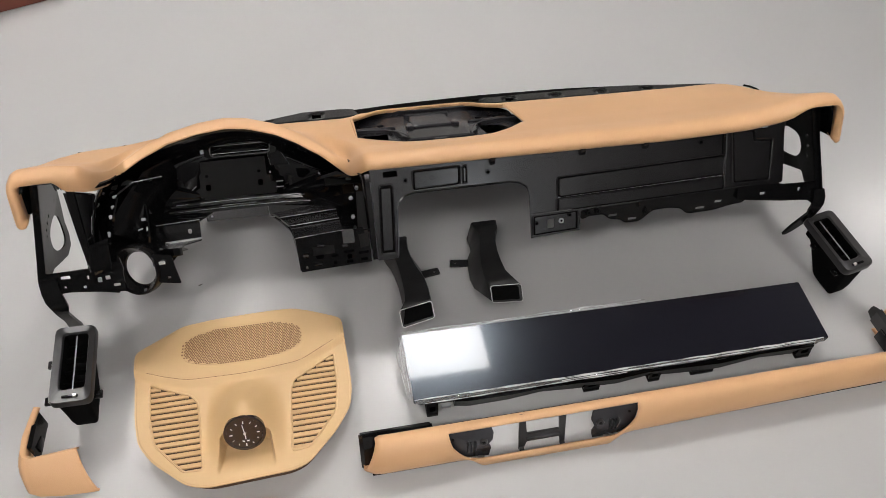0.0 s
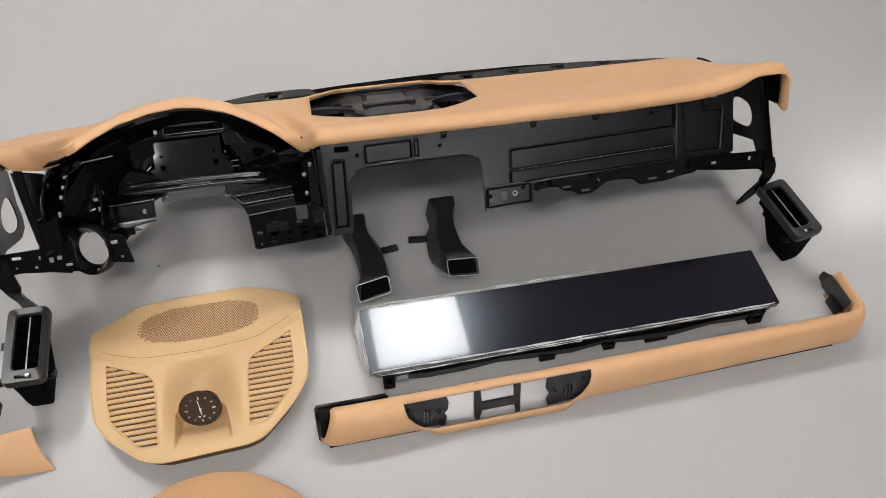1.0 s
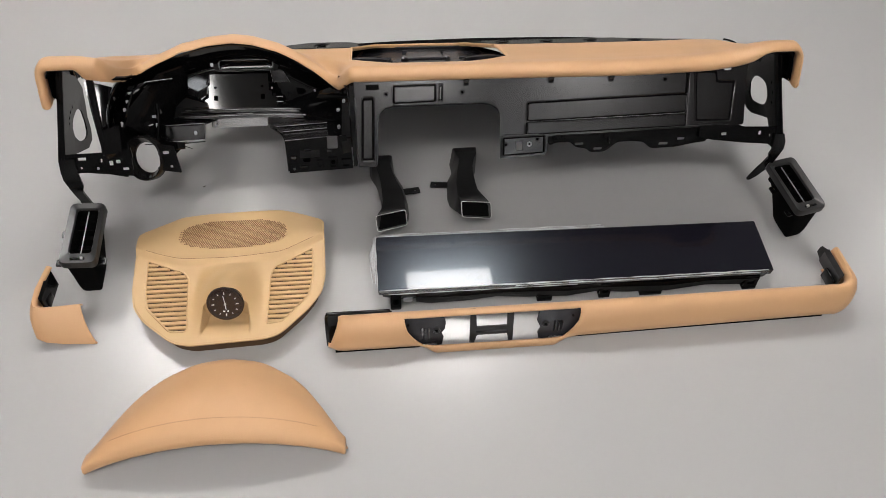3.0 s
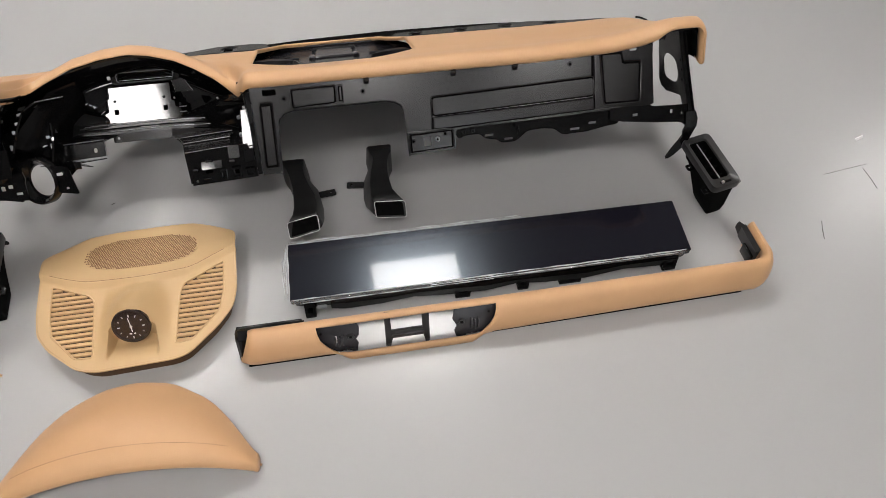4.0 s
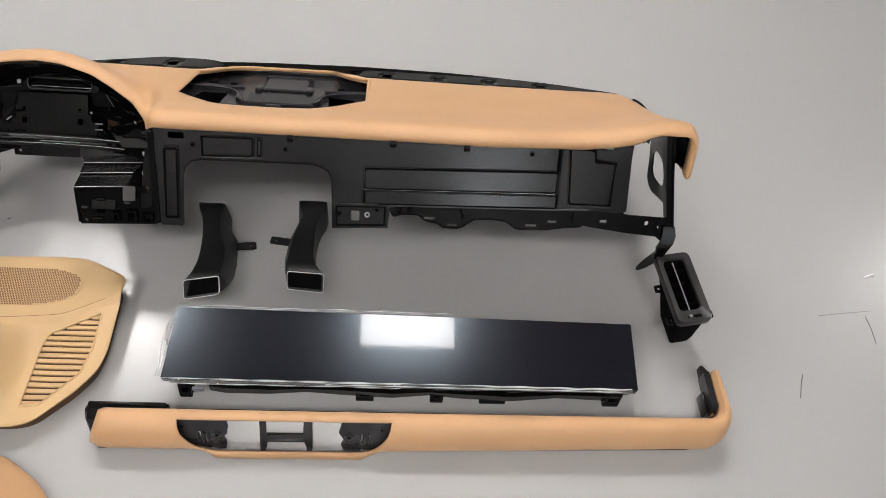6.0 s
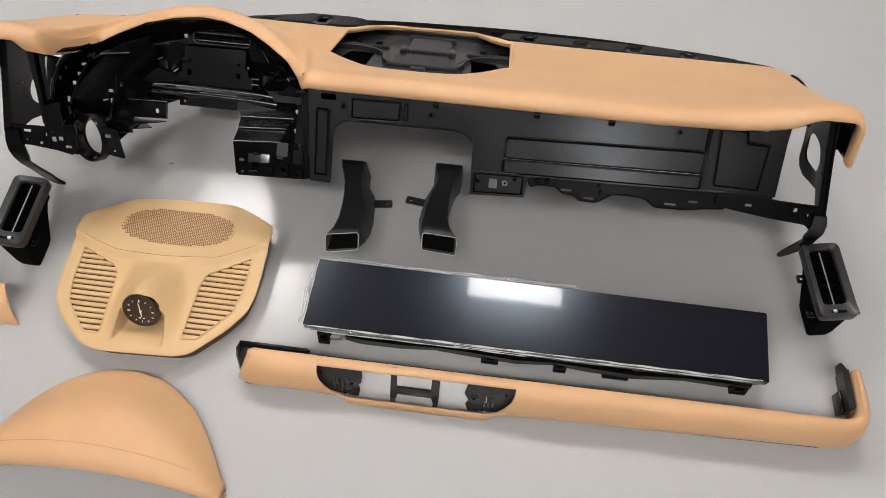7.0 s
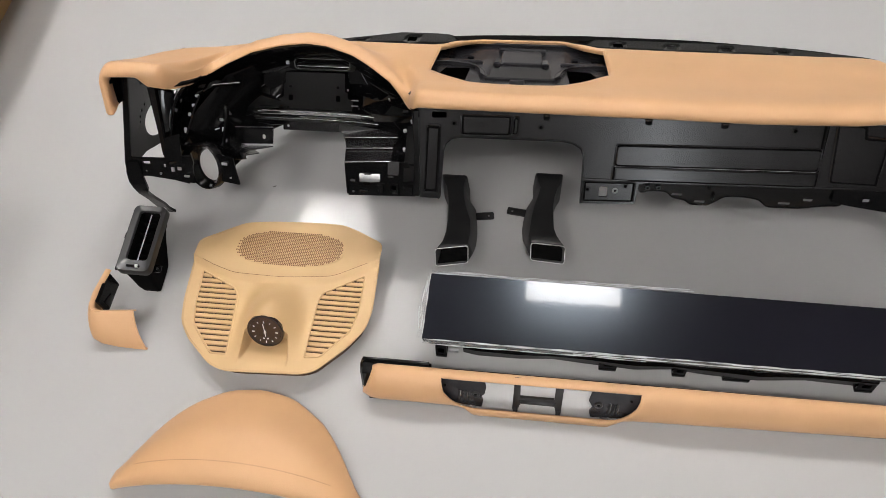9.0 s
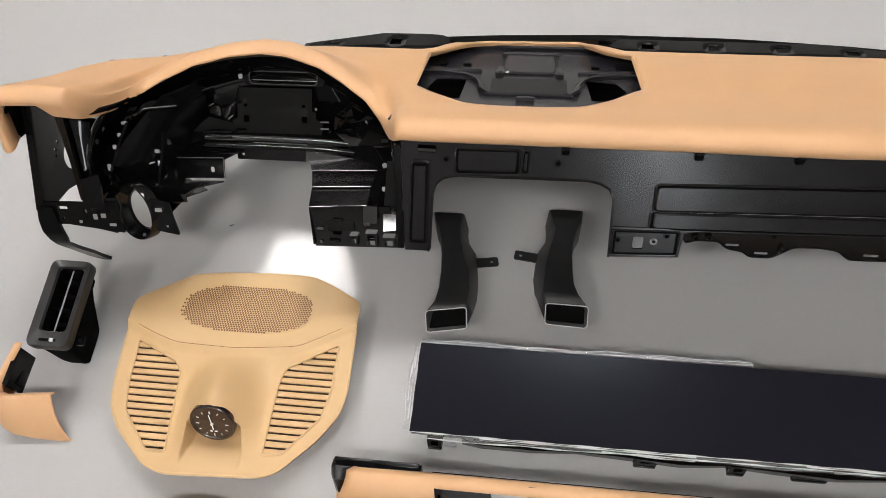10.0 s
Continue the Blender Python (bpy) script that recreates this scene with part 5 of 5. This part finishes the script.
for n, (poly, holes) in enumerate((([(-0.034, 0.069), (0.046, 0.069), (0.051, 0.056), (0.049, 0.044), (0.043, 0.036), (0.047, 0.026), (0.044, 0.006), (0.004, 0.006), (-0.02, 0.03)], [rounded(rect(0.029, 0.039, 0.038, 0.048), 0.005, 3), rounded(rect(0.006, 0.010, 0.028, 0.048), 0.001, 1)]),
                    ([(0.226, 0.069), (0.31, 0.069), (0.296, 0.03), (0.276, 0.006), (0.226, 0.006), (0.222, 0.022), (0.227, 0.034), (0.219, 0.050)], [rounded(rect(0.230, 0.240, 0.036, 0.046), 0.005, 3), rounded(rect(0.252, 0.256, 0.028, 0.048), 0.001, 1)]))):
    mount = part("mount_plate", plate(poly, behind(0.004), 0.003, holes), TRAY, trim, "dark grey mounting plate with screw holes")
    cx = 0.012 if n == 0 else 0.258
    for dx, z in ((-0.005, 0.038), (0.0015, 0.036), (0.008, 0.038)):
        part("mount_rib", box(cx + dx - 0.0012, cx + dx + 0.0012, TFACE(z) - 0.002, TFACE(z) + 0.006, z - 0.012, z + 0.012, 0.0006, 1), GREY, mount)
    part("screw_seat", ring((0.034 if n == 0 else 0.235, TFACE(0.043) + 0.002, 0.043), (0, -1, 0.3), 0.0032, 0.0068, 0.005, 18), GREY, mount)
    part("screw", cylinder((0.034 if n == 0 else 0.235, TFACE(0.043) + 0.004, 0.043), (0, -1, 0.3), 0.0034, 0.003, 0.002, 14), DEEP, mount)
    part("screw", cylinder((-0.017 if n == 0 else 0.286, TFACE(0.056) + 0.003, 0.056), (0, -1, 0.4), 0.0022, 0.002, 0.002, 10), DEEP, mount)
    for q in range(4):
        part("foil_shred", tube([(cx - 0.014 + 0.009 * q, TFACE(0.012) + 0.001, 0.012 + 0.002 * (q % 2)), (cx - 0.010 + 0.009 * q, TFACE(0.012) - 0.001, 0.017 - 0.002 * (q % 2)), (cx - 0.006 + 0.009 * q, TFACE(0.012) + 0.001, 0.011)], 0.0017, 6), METAL, mount)
hbar = part("bridge", plate([(0.097, 0.069), (0.107, 0.069), (0.108, 0.040), (0.164, 0.040), (0.165, 0.069), (0.178, 0.069), (0.177, 0.004), (0.169, 0.004), (0.165, 0.023), (0.109, 0.023), (0.105, 0.004), (0.096, 0.004)],
                            behind(0.006), 0.004), GREY, trim, "grey plastic bridge")
part("bridge_lip", box(0.107, 0.166, TFACE(0.033) + 0.002, TFACE(0.033) + 0.007, 0.0310, 0.0330, 0.0006, 1), EDGE_SHEEN, hbar)
for x in (0.101, 0.172):
    part("bridge_foot", box(x - 0.004, x + 0.004, -0.378, -0.368, 0.002, 0.010, 0.0015), GREY, hbar)
arm = part("arm_carrier", loft([[(0.836, y, 0.03), (0.831, y, 0.03), (0.830, y, 0.058), (0.836, y, 0.066)] for y in (-0.312, -0.28, -0.246)]), GREY, trim, "grey plastic end arm")
part("arm_plate", box(0.824, 0.829, -0.312, -0.276, 0.020, 0.046, 0.002), SATIN, arm)
part("arm_tip", loft([[(0.830, -0.246, 0.035), (0.835, -0.246, 0.035), (0.835, -0.246, 0.064), (0.830, -0.246, 0.058)], [(0.826, -0.234, 0.045), (0.829, -0.234, 0.045), (0.829, -0.234, 0.062), (0.826, -0.234, 0.058)]]), GREY, arm)


# ---- corner cap ----
cap = thing("corner_cap", (-0.64, -0.28, 0.0), "small curved tan leather corner cap lying on the floor", "trim cap")


def build_cap():
    """Leather skin along stations: lower edge, upper edge and the outward way of each."""
    st = [((-0.578, -0.323, 0.001), (-0.602, -0.270, 0.052), (0.0, -0.7, 0.6)), ((-0.592, -0.324, 0.003), (-0.612, -0.272, 0.054), (0.0, -0.7, 0.6)), ((-0.63, -0.325, 0.009), (-0.643, -0.277, 0.057), (0.0, -0.75, 0.6)), ((-0.660, -0.323, 0.014), (-0.664, -0.283, 0.064), (-0.1, -0.75, 0.6)),
          ((-0.676, -0.317, 0.018), (-0.674, -0.281, 0.068), (-0.5, -0.6, 0.5)), ((-0.682, -0.304, 0.022), (-0.678, -0.272, 0.071), (-0.9, -0.2, 0.3)), ((-0.682, -0.270, 0.028), (-0.676, -0.250, 0.077), (-1, 0, 0.2)), ((-0.676, -0.240, 0.036), (-0.669, -0.228, 0.083), (-1, 0, 0.2)), ((-0.670, -0.216, 0.044), (-0.662, -0.207, 0.089), (-1, 0, 0.2))]
    rows = []
    for k in range(len(st) - 1):
        for f in (0.0, 0.33, 0.67) if k < len(st) - 2 else (0.0, 0.33, 0.67, 1.0):
            b, t, n = (Vector(u).lerp(Vector(v), f) for u, v in zip(st[k], st[k + 1]))
            n.normalize()
            notch = 0.002 * max(0.0, 1 - (k + f) / 1.2)
            row = [b - n * 0.006, b - n * 0.001]
            row += [b.lerp(t, g) + n * 0.0045 * math.sin(math.pi * min(1.0, g * 1.05)) + Vector((-notch * math.sin(math.pi * g), 0, 0)) for g in (0.06, 0.2, 0.4, 0.6, 0.8, 0.94)]
            row += [t - n * 0.001, t - n * 0.006, t - n * 0.010 - Vector((0, 0, 0.003))]
            rows.append(row)
    bm = loft(rows, False)
    if sum(f.normal.dot(Vector((-0.3, -1, 1))) for f in bm.faces) < 0:
        bmesh.ops.reverse_faces(bm, faces=bm.faces[:])
    return bm


thicken(part("skin", build_cap(), LEATHER, cap, "tan leather skin", 50), 0.003)
part("inner_frame", loft([[(x, y, z), (x + 0.004, y, z), (x + 0.005, y, z + 0.040), (x, y, z + 0.044)] for x, y, z in ((-0.668, -0.266, 0.026), (-0.664, -0.240, 0.033), (-0.660, -0.212, 0.040))]), SATIN, cap)
part("inner_tab", box(-0.663, -0.659, -0.258, -0.236, 0.034, 0.052, 0.0015), SATIN, cap)


# ---- air vents ----
def vent(base, turn, label, flip=1):
    v = thing("air_vent", (0, 0, 0), label, "air vent", "side air vents")
    W, L = 0.063, 0.137
    top = 0.0
    outer = rounded(rect(-W / 2, W / 2, -L / 2, L / 2), 0.012, 4)
    inner = rounded(rect(-W / 2 + 0.013, W / 2 - 0.013, -L / 2 + 0.026, L / 2 - 0.012), 0.007, 4)
    rings = []
    for poly, z in ((outer, -0.016), (outer, -0.003), ([(x * 0.96, y * 0.98) for x, y in outer], 0.0), ([(x * 1.10, y * 1.04) for x, y in inner], -0.0045), (inner, -0.009)):
        rings.append([(x, y, z) for x, y in poly])
    frame_ob = part("frame", loft(rings, True, False), GREY, v, "dark grey plastic frame", 30)
    part("throat", loft([[(x * 1.01, y * 1.005, -0.008) for x, y in inner], [(x, y, -0.045) for x, y in inner], [(x * 0.02, y * 0.02, -0.0452) for x, y in inner]], True, False), DEEP, frame_ob)
    part("vane", box(-0.0008, 0.0008, -L / 2 + 0.026, L / 2 - 0.014, -0.0125, -0.0105, 0.0003, 1), EDGE, frame_ob, "thin light vane")
    for k in range(4):
        y = -L / 2 + 0.044 + k * 0.022
        part("cross_vane", box(-W / 2 + 0.013, W / 2 - 0.013, y - 0.0008, y + 0.0008, -0.04, -0.022, 0.0003, 1), DEEP, frame_ob)
    part("slider", box(-0.012, 0.012, -L / 2 + 0.0085, -L / 2 + 0.0125, -0.005, 0.0012, 0.001, 2), GLOSS, frame_ob)
    part("slider_knob", box(-0.007 * flip - 0.003, -0.007 * flip + 0.003, -L / 2 + 0.008, -L / 2 + 0.013, -0.002, 0.003, 0.001, 2), METAL, frame_ob)
    rings = []
    for z, sx, sy, dy in ((-0.013, 0.86, 0.94, 0), (-0.028, 0.76, 0.86, -0.006), (-0.052, 0.68, 0.70, -0.018), (-0.082, 0.62, 0.54, -0.030), (-0.100, 0.56, 0.44, -0.035), (-0.108, 0.46, 0.36, -0.037)):
        rings.append([(x * sx, y * sy + dy, z) for x, y in outer])
    part("duct_body", loft(rings, True, False), DEEP, v, "black plastic duct body", 30)
    for x, y in ((-W / 2 - 0.005, 0.012), (W / 2 + 0.004, -0.05), (-W / 2 - 0.004, -0.052)):
        part("lug", plate(rounded(rect(x - 0.007, x + 0.007, y - 0.007, y + 0.007), 0.002, 2), lambda a, b, d: (a, b, -0.022 - d), 0.003, [rounded(rect(x - 0.0025, x + 0.0025, y - 0.0025, y + 0.0025), 0.002, 2)]), SATIN, v)
    v.matrix_basis = pose(*base, *turn)
    return v


vent((-0.604, -0.148, 0.110), (6, 4, 1.5), "black rectangular side air vent standing upright beside the tan corner cap", -1)
vent((0.808, -0.105, 0.112), (6, -6, 8), "black rectangular side air vent standing upright beside the dashboard end", 1)


# ---- air ducts ----
def duct(mouth, run, tab, tab_root, side, label):
    """mouth: four corners (tl, tr, br, bl); run: rows of y, outer top edge, inner top edge, base edge of the flank and top height; side: which way the flank lies."""
    base = Vector(((mouth[0][0] + mouth[1][0]) / 2, run[1][0], 0.0))
    d = thing("air_duct", base, label, "air duct", "centre air ducts")
    tl, tr, br, bl = (Vector(p) for p in mouth)

    def loop(pts):
        out = []
        for k, p in enumerate(pts):
            q, r = pts[k - 1], pts[(k + 1) % len(pts)]
            e, g = p + (q - p).normalized() * min(0.005, (q - p).length * 0.4), p + (r - p).normalized() * min(0.005, (r - p).length * 0.4)
            for f in (0, 0.5, 1):
                out.append((1 - f) ** 2 * e + 2 * f * (1 - f) * p + f * f * g)
        return out

    first = loop([tl, tr, br, bl])
    c = (tl + tr + br + bl) / 4
    n = (tr - tl).cross(tl - bl).normalized()
    rings = [first]
    for y, outer, inner, flank, top, low in run:
        pts = [Vector((outer, y, top)), Vector((inner, y, top)), Vector((flank, y + 0.006, 0.018 + low)), Vector((outer, y, 0.012 + low))]
        if side < 0:
            pts = [pts[1], pts[0], pts[3], pts[2]]
        rings.append(loop(pts))
    bm = loft(rings, True, False)
    tube_ob = thicken(part("tube", bm, DUCT, d, "curved black plastic tube", 30), 0.002)
    part("mouth_rim", tube(first, 0.0007, 5, True), RIMWHITE, tube_ob, "pale edge of the mouth")
    # Added black sheet closes the mouth in place of the shade inside.
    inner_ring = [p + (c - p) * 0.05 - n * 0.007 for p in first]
    part("mouth_shade", loft([inner_ring, [p - n * 0.002 for p in inner_ring]]), DEEP, tube_ob)
    tb, rt = Vector(tab), Vector(tab_root)
    u = (tb - rt).normalized()
    v = Vector((-u.y, u.x, 0)).normalized()
    w = u.cross(v)
    ln = (tb - rt).length
    part("tab", plate(rounded(rect(0, ln + 0.005, -0.0080, 0.0080), 0.003, 2), lambda a, b, dd: tuple(rt + u * a + v * b - w * dd), 0.003, [rounded(rect(ln - 0.008, ln - 0.003, -0.0025, 0.0025), 0.002, 2)]), DUCT, d)
    return d


duct([(-0.065, -0.102, 0.067), (-0.004, -0.096, 0.076), (-0.002, -0.121, 0.057), (-0.062, -0.128, 0.048)],
     [(-0.086, -0.053, -0.004, 0.004, 0.074, 0.006), (-0.060, -0.050, -0.003, 0.007, 0.068, -0.008), (-0.030, -0.050, -0.006, 0.007, 0.066, -0.011), (0.0, -0.052, -0.017, 0.004, 0.066, -0.011), (0.026, -0.056, -0.024, 0.000, 0.067, -0.011),
      (0.046, -0.061, -0.026, -0.014, 0.068, -0.011), (0.058, -0.067, -0.025, -0.017, 0.068, -0.011), (0.074, -0.072, -0.023, -0.018, 0.068, -0.011)],
     (0.030, 0.021, 0.012), (-0.004, 0.015, 0.014), 1, "curved matt black plastic air duct with tab, lying on the floor")
duct([(0.110, -0.082, 0.078), (0.173, -0.077, 0.066), (0.173, -0.102, 0.044), (0.111, -0.105, 0.056)],
     [(-0.062, 0.158, 0.105, 0.100, 0.076, 0.006), (-0.040, 0.152, 0.106, 0.094, 0.069, -0.008), (-0.015, 0.150, 0.108, 0.091, 0.067, -0.011), (0.012, 0.149, 0.112, 0.093, 0.067, -0.011), (0.036, 0.151, 0.118, 0.096, 0.067, -0.011),
      (0.056, 0.156, 0.122, 0.108, 0.068, -0.011), (0.070, 0.163, 0.117, 0.109, 0.068, -0.011), (0.090, 0.165, 0.112, 0.108, 0.068, -0.011)],
     (0.065, 0.036, 0.012), (0.102, 0.030, 0.014), -1, "curved matt black plastic air duct with tab, lying on the floor")


# ---- display ----
display = thing("display_panel", (0.325, -0.214, 0.0), "long glossy black dashboard display in protective film, lying on the floor", "display")
SC = [(-0.068, -0.2785), (0.711, -0.2805), (0.722, -0.1505), (-0.0685, -0.1455)]
rings = []
for z, e in ((0.040, 0.001), (0.051, 0.0), (0.0525, 0.0012)):
    rings.append([(x + (0.327 - x) * e * 2, y + (-0.214 - y) * e * 8, z) for x, y in rounded(SC, 0.0035, 3)])
part("glass", loft(rings), SCREEN, display, "black mirror-like screen glass", 30)
tubbed = part("housing", loft([[(x + (0.327 - x) * e, y + (-0.214 - y) * e * 2.5, z) for x, y in rounded(SC, 0.006, 2)] for z, e in ((0.040, 0.015), (0.028, 0.02), (0.018, 0.05), (0.010, 0.06))]), SATIN, display, "black plastic rear housing", 30)
for x, w in ((-0.035, 0.02), (0.255, 0.03), (0.375, 0.022), (0.47, 0.045), (0.675, 0.028)):
    y = -0.279
    part("bracket", plate(rounded(rect(x - w / 2, x + w / 2, 0.006, 0.036), 0.004, 2), lambda a, b, d: (a, y - 0.004 + d + 0.2 * (b - 0.02), b), 0.003, [rounded(rect(x - w / 4, x + w / 4, 0.014, 0.026), 0.002, 2)]), SATIN, tubbed)
    part("bracket_foot", box(x - w / 2, x + w / 2, y - 0.008, y + 0.03, 0.0, 0.008, 0.002), SATIN, tubbed)
part("lower_edge", loft([[(x, -0.279 + dy, 0.036), (x, -0.284 + dy, 0.030), (x, -0.283 + dy, 0.013 - 0.004 * math.sin(31 * x)), (x, -0.272 + dy, 0.010)] for x, dy in ((0.004, 0.004), (0.03, 0.001), (0.1, 0.0), (0.16, 0.003), (0.22, 0.002), (0.3, -0.002), (0.36, 0.002), (0.42, 0.0), (0.5, -0.003), (0.58, 0.003), (0.69, 0.002))]), SATIN, tubbed)
part("clip", box(-0.021, -0.003, -0.288, -0.282, 0.026, 0.034, 0.002), EDGE, tubbed, "pale plastic clip")


def film_edge(points, w):
    """A loose strip of clear film along points; pale bars along a few folds paint in highlights."""
    rnd = random.Random(7)
    ph = [rnd.uniform(0, 6) for _ in range(6)]
    rings, folds = [], []
    wx, wy = w
    for k, (x, y, z) in enumerate(points):
        a = math.sin(0.55 * k + ph[0]) * 0.6 + math.sin(0.17 * k + ph[1]) * 0.6
        b = math.sin(0.41 * k + ph[2]) * 0.5 + math.sin(0.13 * k + ph[3]) * 0.6
        rings.append([(x, y, z), (x + wx * 0.4, y + wy * 0.4, z + 0.002 + 0.0012 * b), (x + wx * (0.8 + 0.15 * a), y + wy * (0.8 + 0.15 * a), z - 0.001 + 0.002 * a), (x + wx * (1 + 0.35 * b), y + wy * (1 + 0.35 * b), z - 0.005 + 0.003 * b)])
        folds.append(rings[-1])
    sheet = part("protective_film", loft(rings, False), film, display, "loose clear protective film")
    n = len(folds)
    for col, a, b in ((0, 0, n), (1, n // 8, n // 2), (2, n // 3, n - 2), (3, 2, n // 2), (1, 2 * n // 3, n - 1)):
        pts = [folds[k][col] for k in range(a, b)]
        part("film_glint", tube(pts, [0.0003 + 0.0009 * abs(math.sin(0.4 * k + col)) ** 2 for k in range(len(pts))], 5), FOLD, sheet)


film_edge([(x, -0.2785, 0.0528) for x in np.linspace(-0.066, 0.70, 90)], (0.0, -0.006))
film_edge([(x, -0.1455, 0.0528) for x in np.linspace(-0.066, 0.40, 60)], (0.0, 0.005))
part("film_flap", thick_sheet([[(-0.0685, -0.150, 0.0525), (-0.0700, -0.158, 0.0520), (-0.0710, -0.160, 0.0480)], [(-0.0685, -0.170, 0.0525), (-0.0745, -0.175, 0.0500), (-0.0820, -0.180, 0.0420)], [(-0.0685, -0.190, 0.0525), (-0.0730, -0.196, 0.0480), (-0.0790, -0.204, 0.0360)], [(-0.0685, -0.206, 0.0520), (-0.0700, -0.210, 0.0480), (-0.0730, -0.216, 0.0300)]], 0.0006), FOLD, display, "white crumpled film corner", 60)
film_edge([(-0.0680, y, 0.0528) for y in np.linspace(-0.276, -0.147, 20)], (-0.009, 0.0))


# ---- cartons at the side ----
def carton(base, size, turn, label, mat, flap=True, tag=False, over=0.0):
    w, l, h = size
    c = thing("cardboard_box", base, label, "box", "cardboard boxes")
    x, y, _ = base
    part("body", box(x - w / 2, x + w / 2, y - l / 2, y + l / 2, 0, h, 0.004, 2), mat, c)
    if flap:
        for s in (-1, 1):
            part("flap", box(x + (0.001 if s > 0 else -w / 2), x + (w / 2 if s > 0 else -0.001), y - l / 2 + 0.001, y + l / 2 - 0.001, h, h + 0.004, 0.001, 1), mat, c)
        part("tape", box(x - 0.025, x + 0.025, y - l / 2 - 0.0005, y + l / 2 + 0.0005, h + 0.004, h + 0.0048), COVER_TAN, c)
    if over:
        # side flap folded open over the floor, sagging at its edge
        part("open_flap", loft([[(x + w / 2 - 0.002 + over * f, y - l / 2 + 0.004 + 0.01 * f, h + 0.004 - sag), (x + w / 2 - 0.002 + over * f, y + l / 2 - 0.004 - 0.02 * f, h + 0.004 - sag * 0.6), (x + w / 2 - 0.002 + over * f, y + l / 2 - 0.004 - 0.02 * f, h - sag * 0.6), (x + w / 2 - 0.002 + over * f, y - l / 2 + 0.004 + 0.01 * f, h - sag)]
                                for f, sag in ((0.0, 0.0), (0.3, -0.004), (0.7, -0.002), (1.0, 0.006))]), mat, c)
    if tag:
        note = part("shipping_label", box(x + w / 2 + 0.018, x + w / 2 + 0.112, y - l / 2 + 0.205, y - l / 2 + 0.34, h + 0.0082, h + 0.0094), PAPER, c, "white paper label")
        for k in range(6):
            part("print_bar", box(x + w / 2 + 0.028, x + w / 2 + 0.078 + 0.02 * (k % 2), y - l / 2 + 0.218 + 0.02 * k, y - l / 2 + 0.223 + 0.02 * k, h + 0.0094, h + 0.0098), INK, note)
    c.rotation_euler.z = radians(turn)
    return c


carton((-1.534, 0.425, 0), (0.5, 0.92, 0.16), 6.6, "open brown cardboard box with a white paper label, on the floor", CARD, tag=True, over=0.13)
carton((-1.345, -0.437, 0), (0.46, 0.55, 0.25), 2, "brown cardboard box with an open flap, on the floor", CARD, over=0.19)
carton((-1.285, 1.258, 0), (0.70, 0.46, 0.2), 24, "dark red-brown cardboard box on the floor behind the dashboard", RED_CARD)

# floor marks and a shred of film
scuff([(1.050, -0.214), (1.040, -0.235), (1.030, -0.262)], 0.0009)
scuff([(1.125, -0.086), (1.18, -0.078), (1.24, -0.070)], 0.0011)
scuff([(1.224, -0.083), (1.225, -0.11), (1.222, -0.145)], 0.0008)
solo("floor_shred", loft([[(1.258 + 0.012 * k, 0.006 + 0.004 * k, 0.0004), (1.259 + 0.012 * k, 0.010 + 0.004 * k, 0.003 + 0.001 * (k % 2)), (1.260 + 0.012 * k, 0.014 + 0.004 * k, 0.0004)] for k in range(3)]), WHITE, "tiny white shred lying on the floor", "shred")
scuff([(-0.437, 0.067), (-0.434, 0.069), (-0.431, 0.071)], 0.0025, "tiny dark crumb on the grey floor", name="floor_speck")
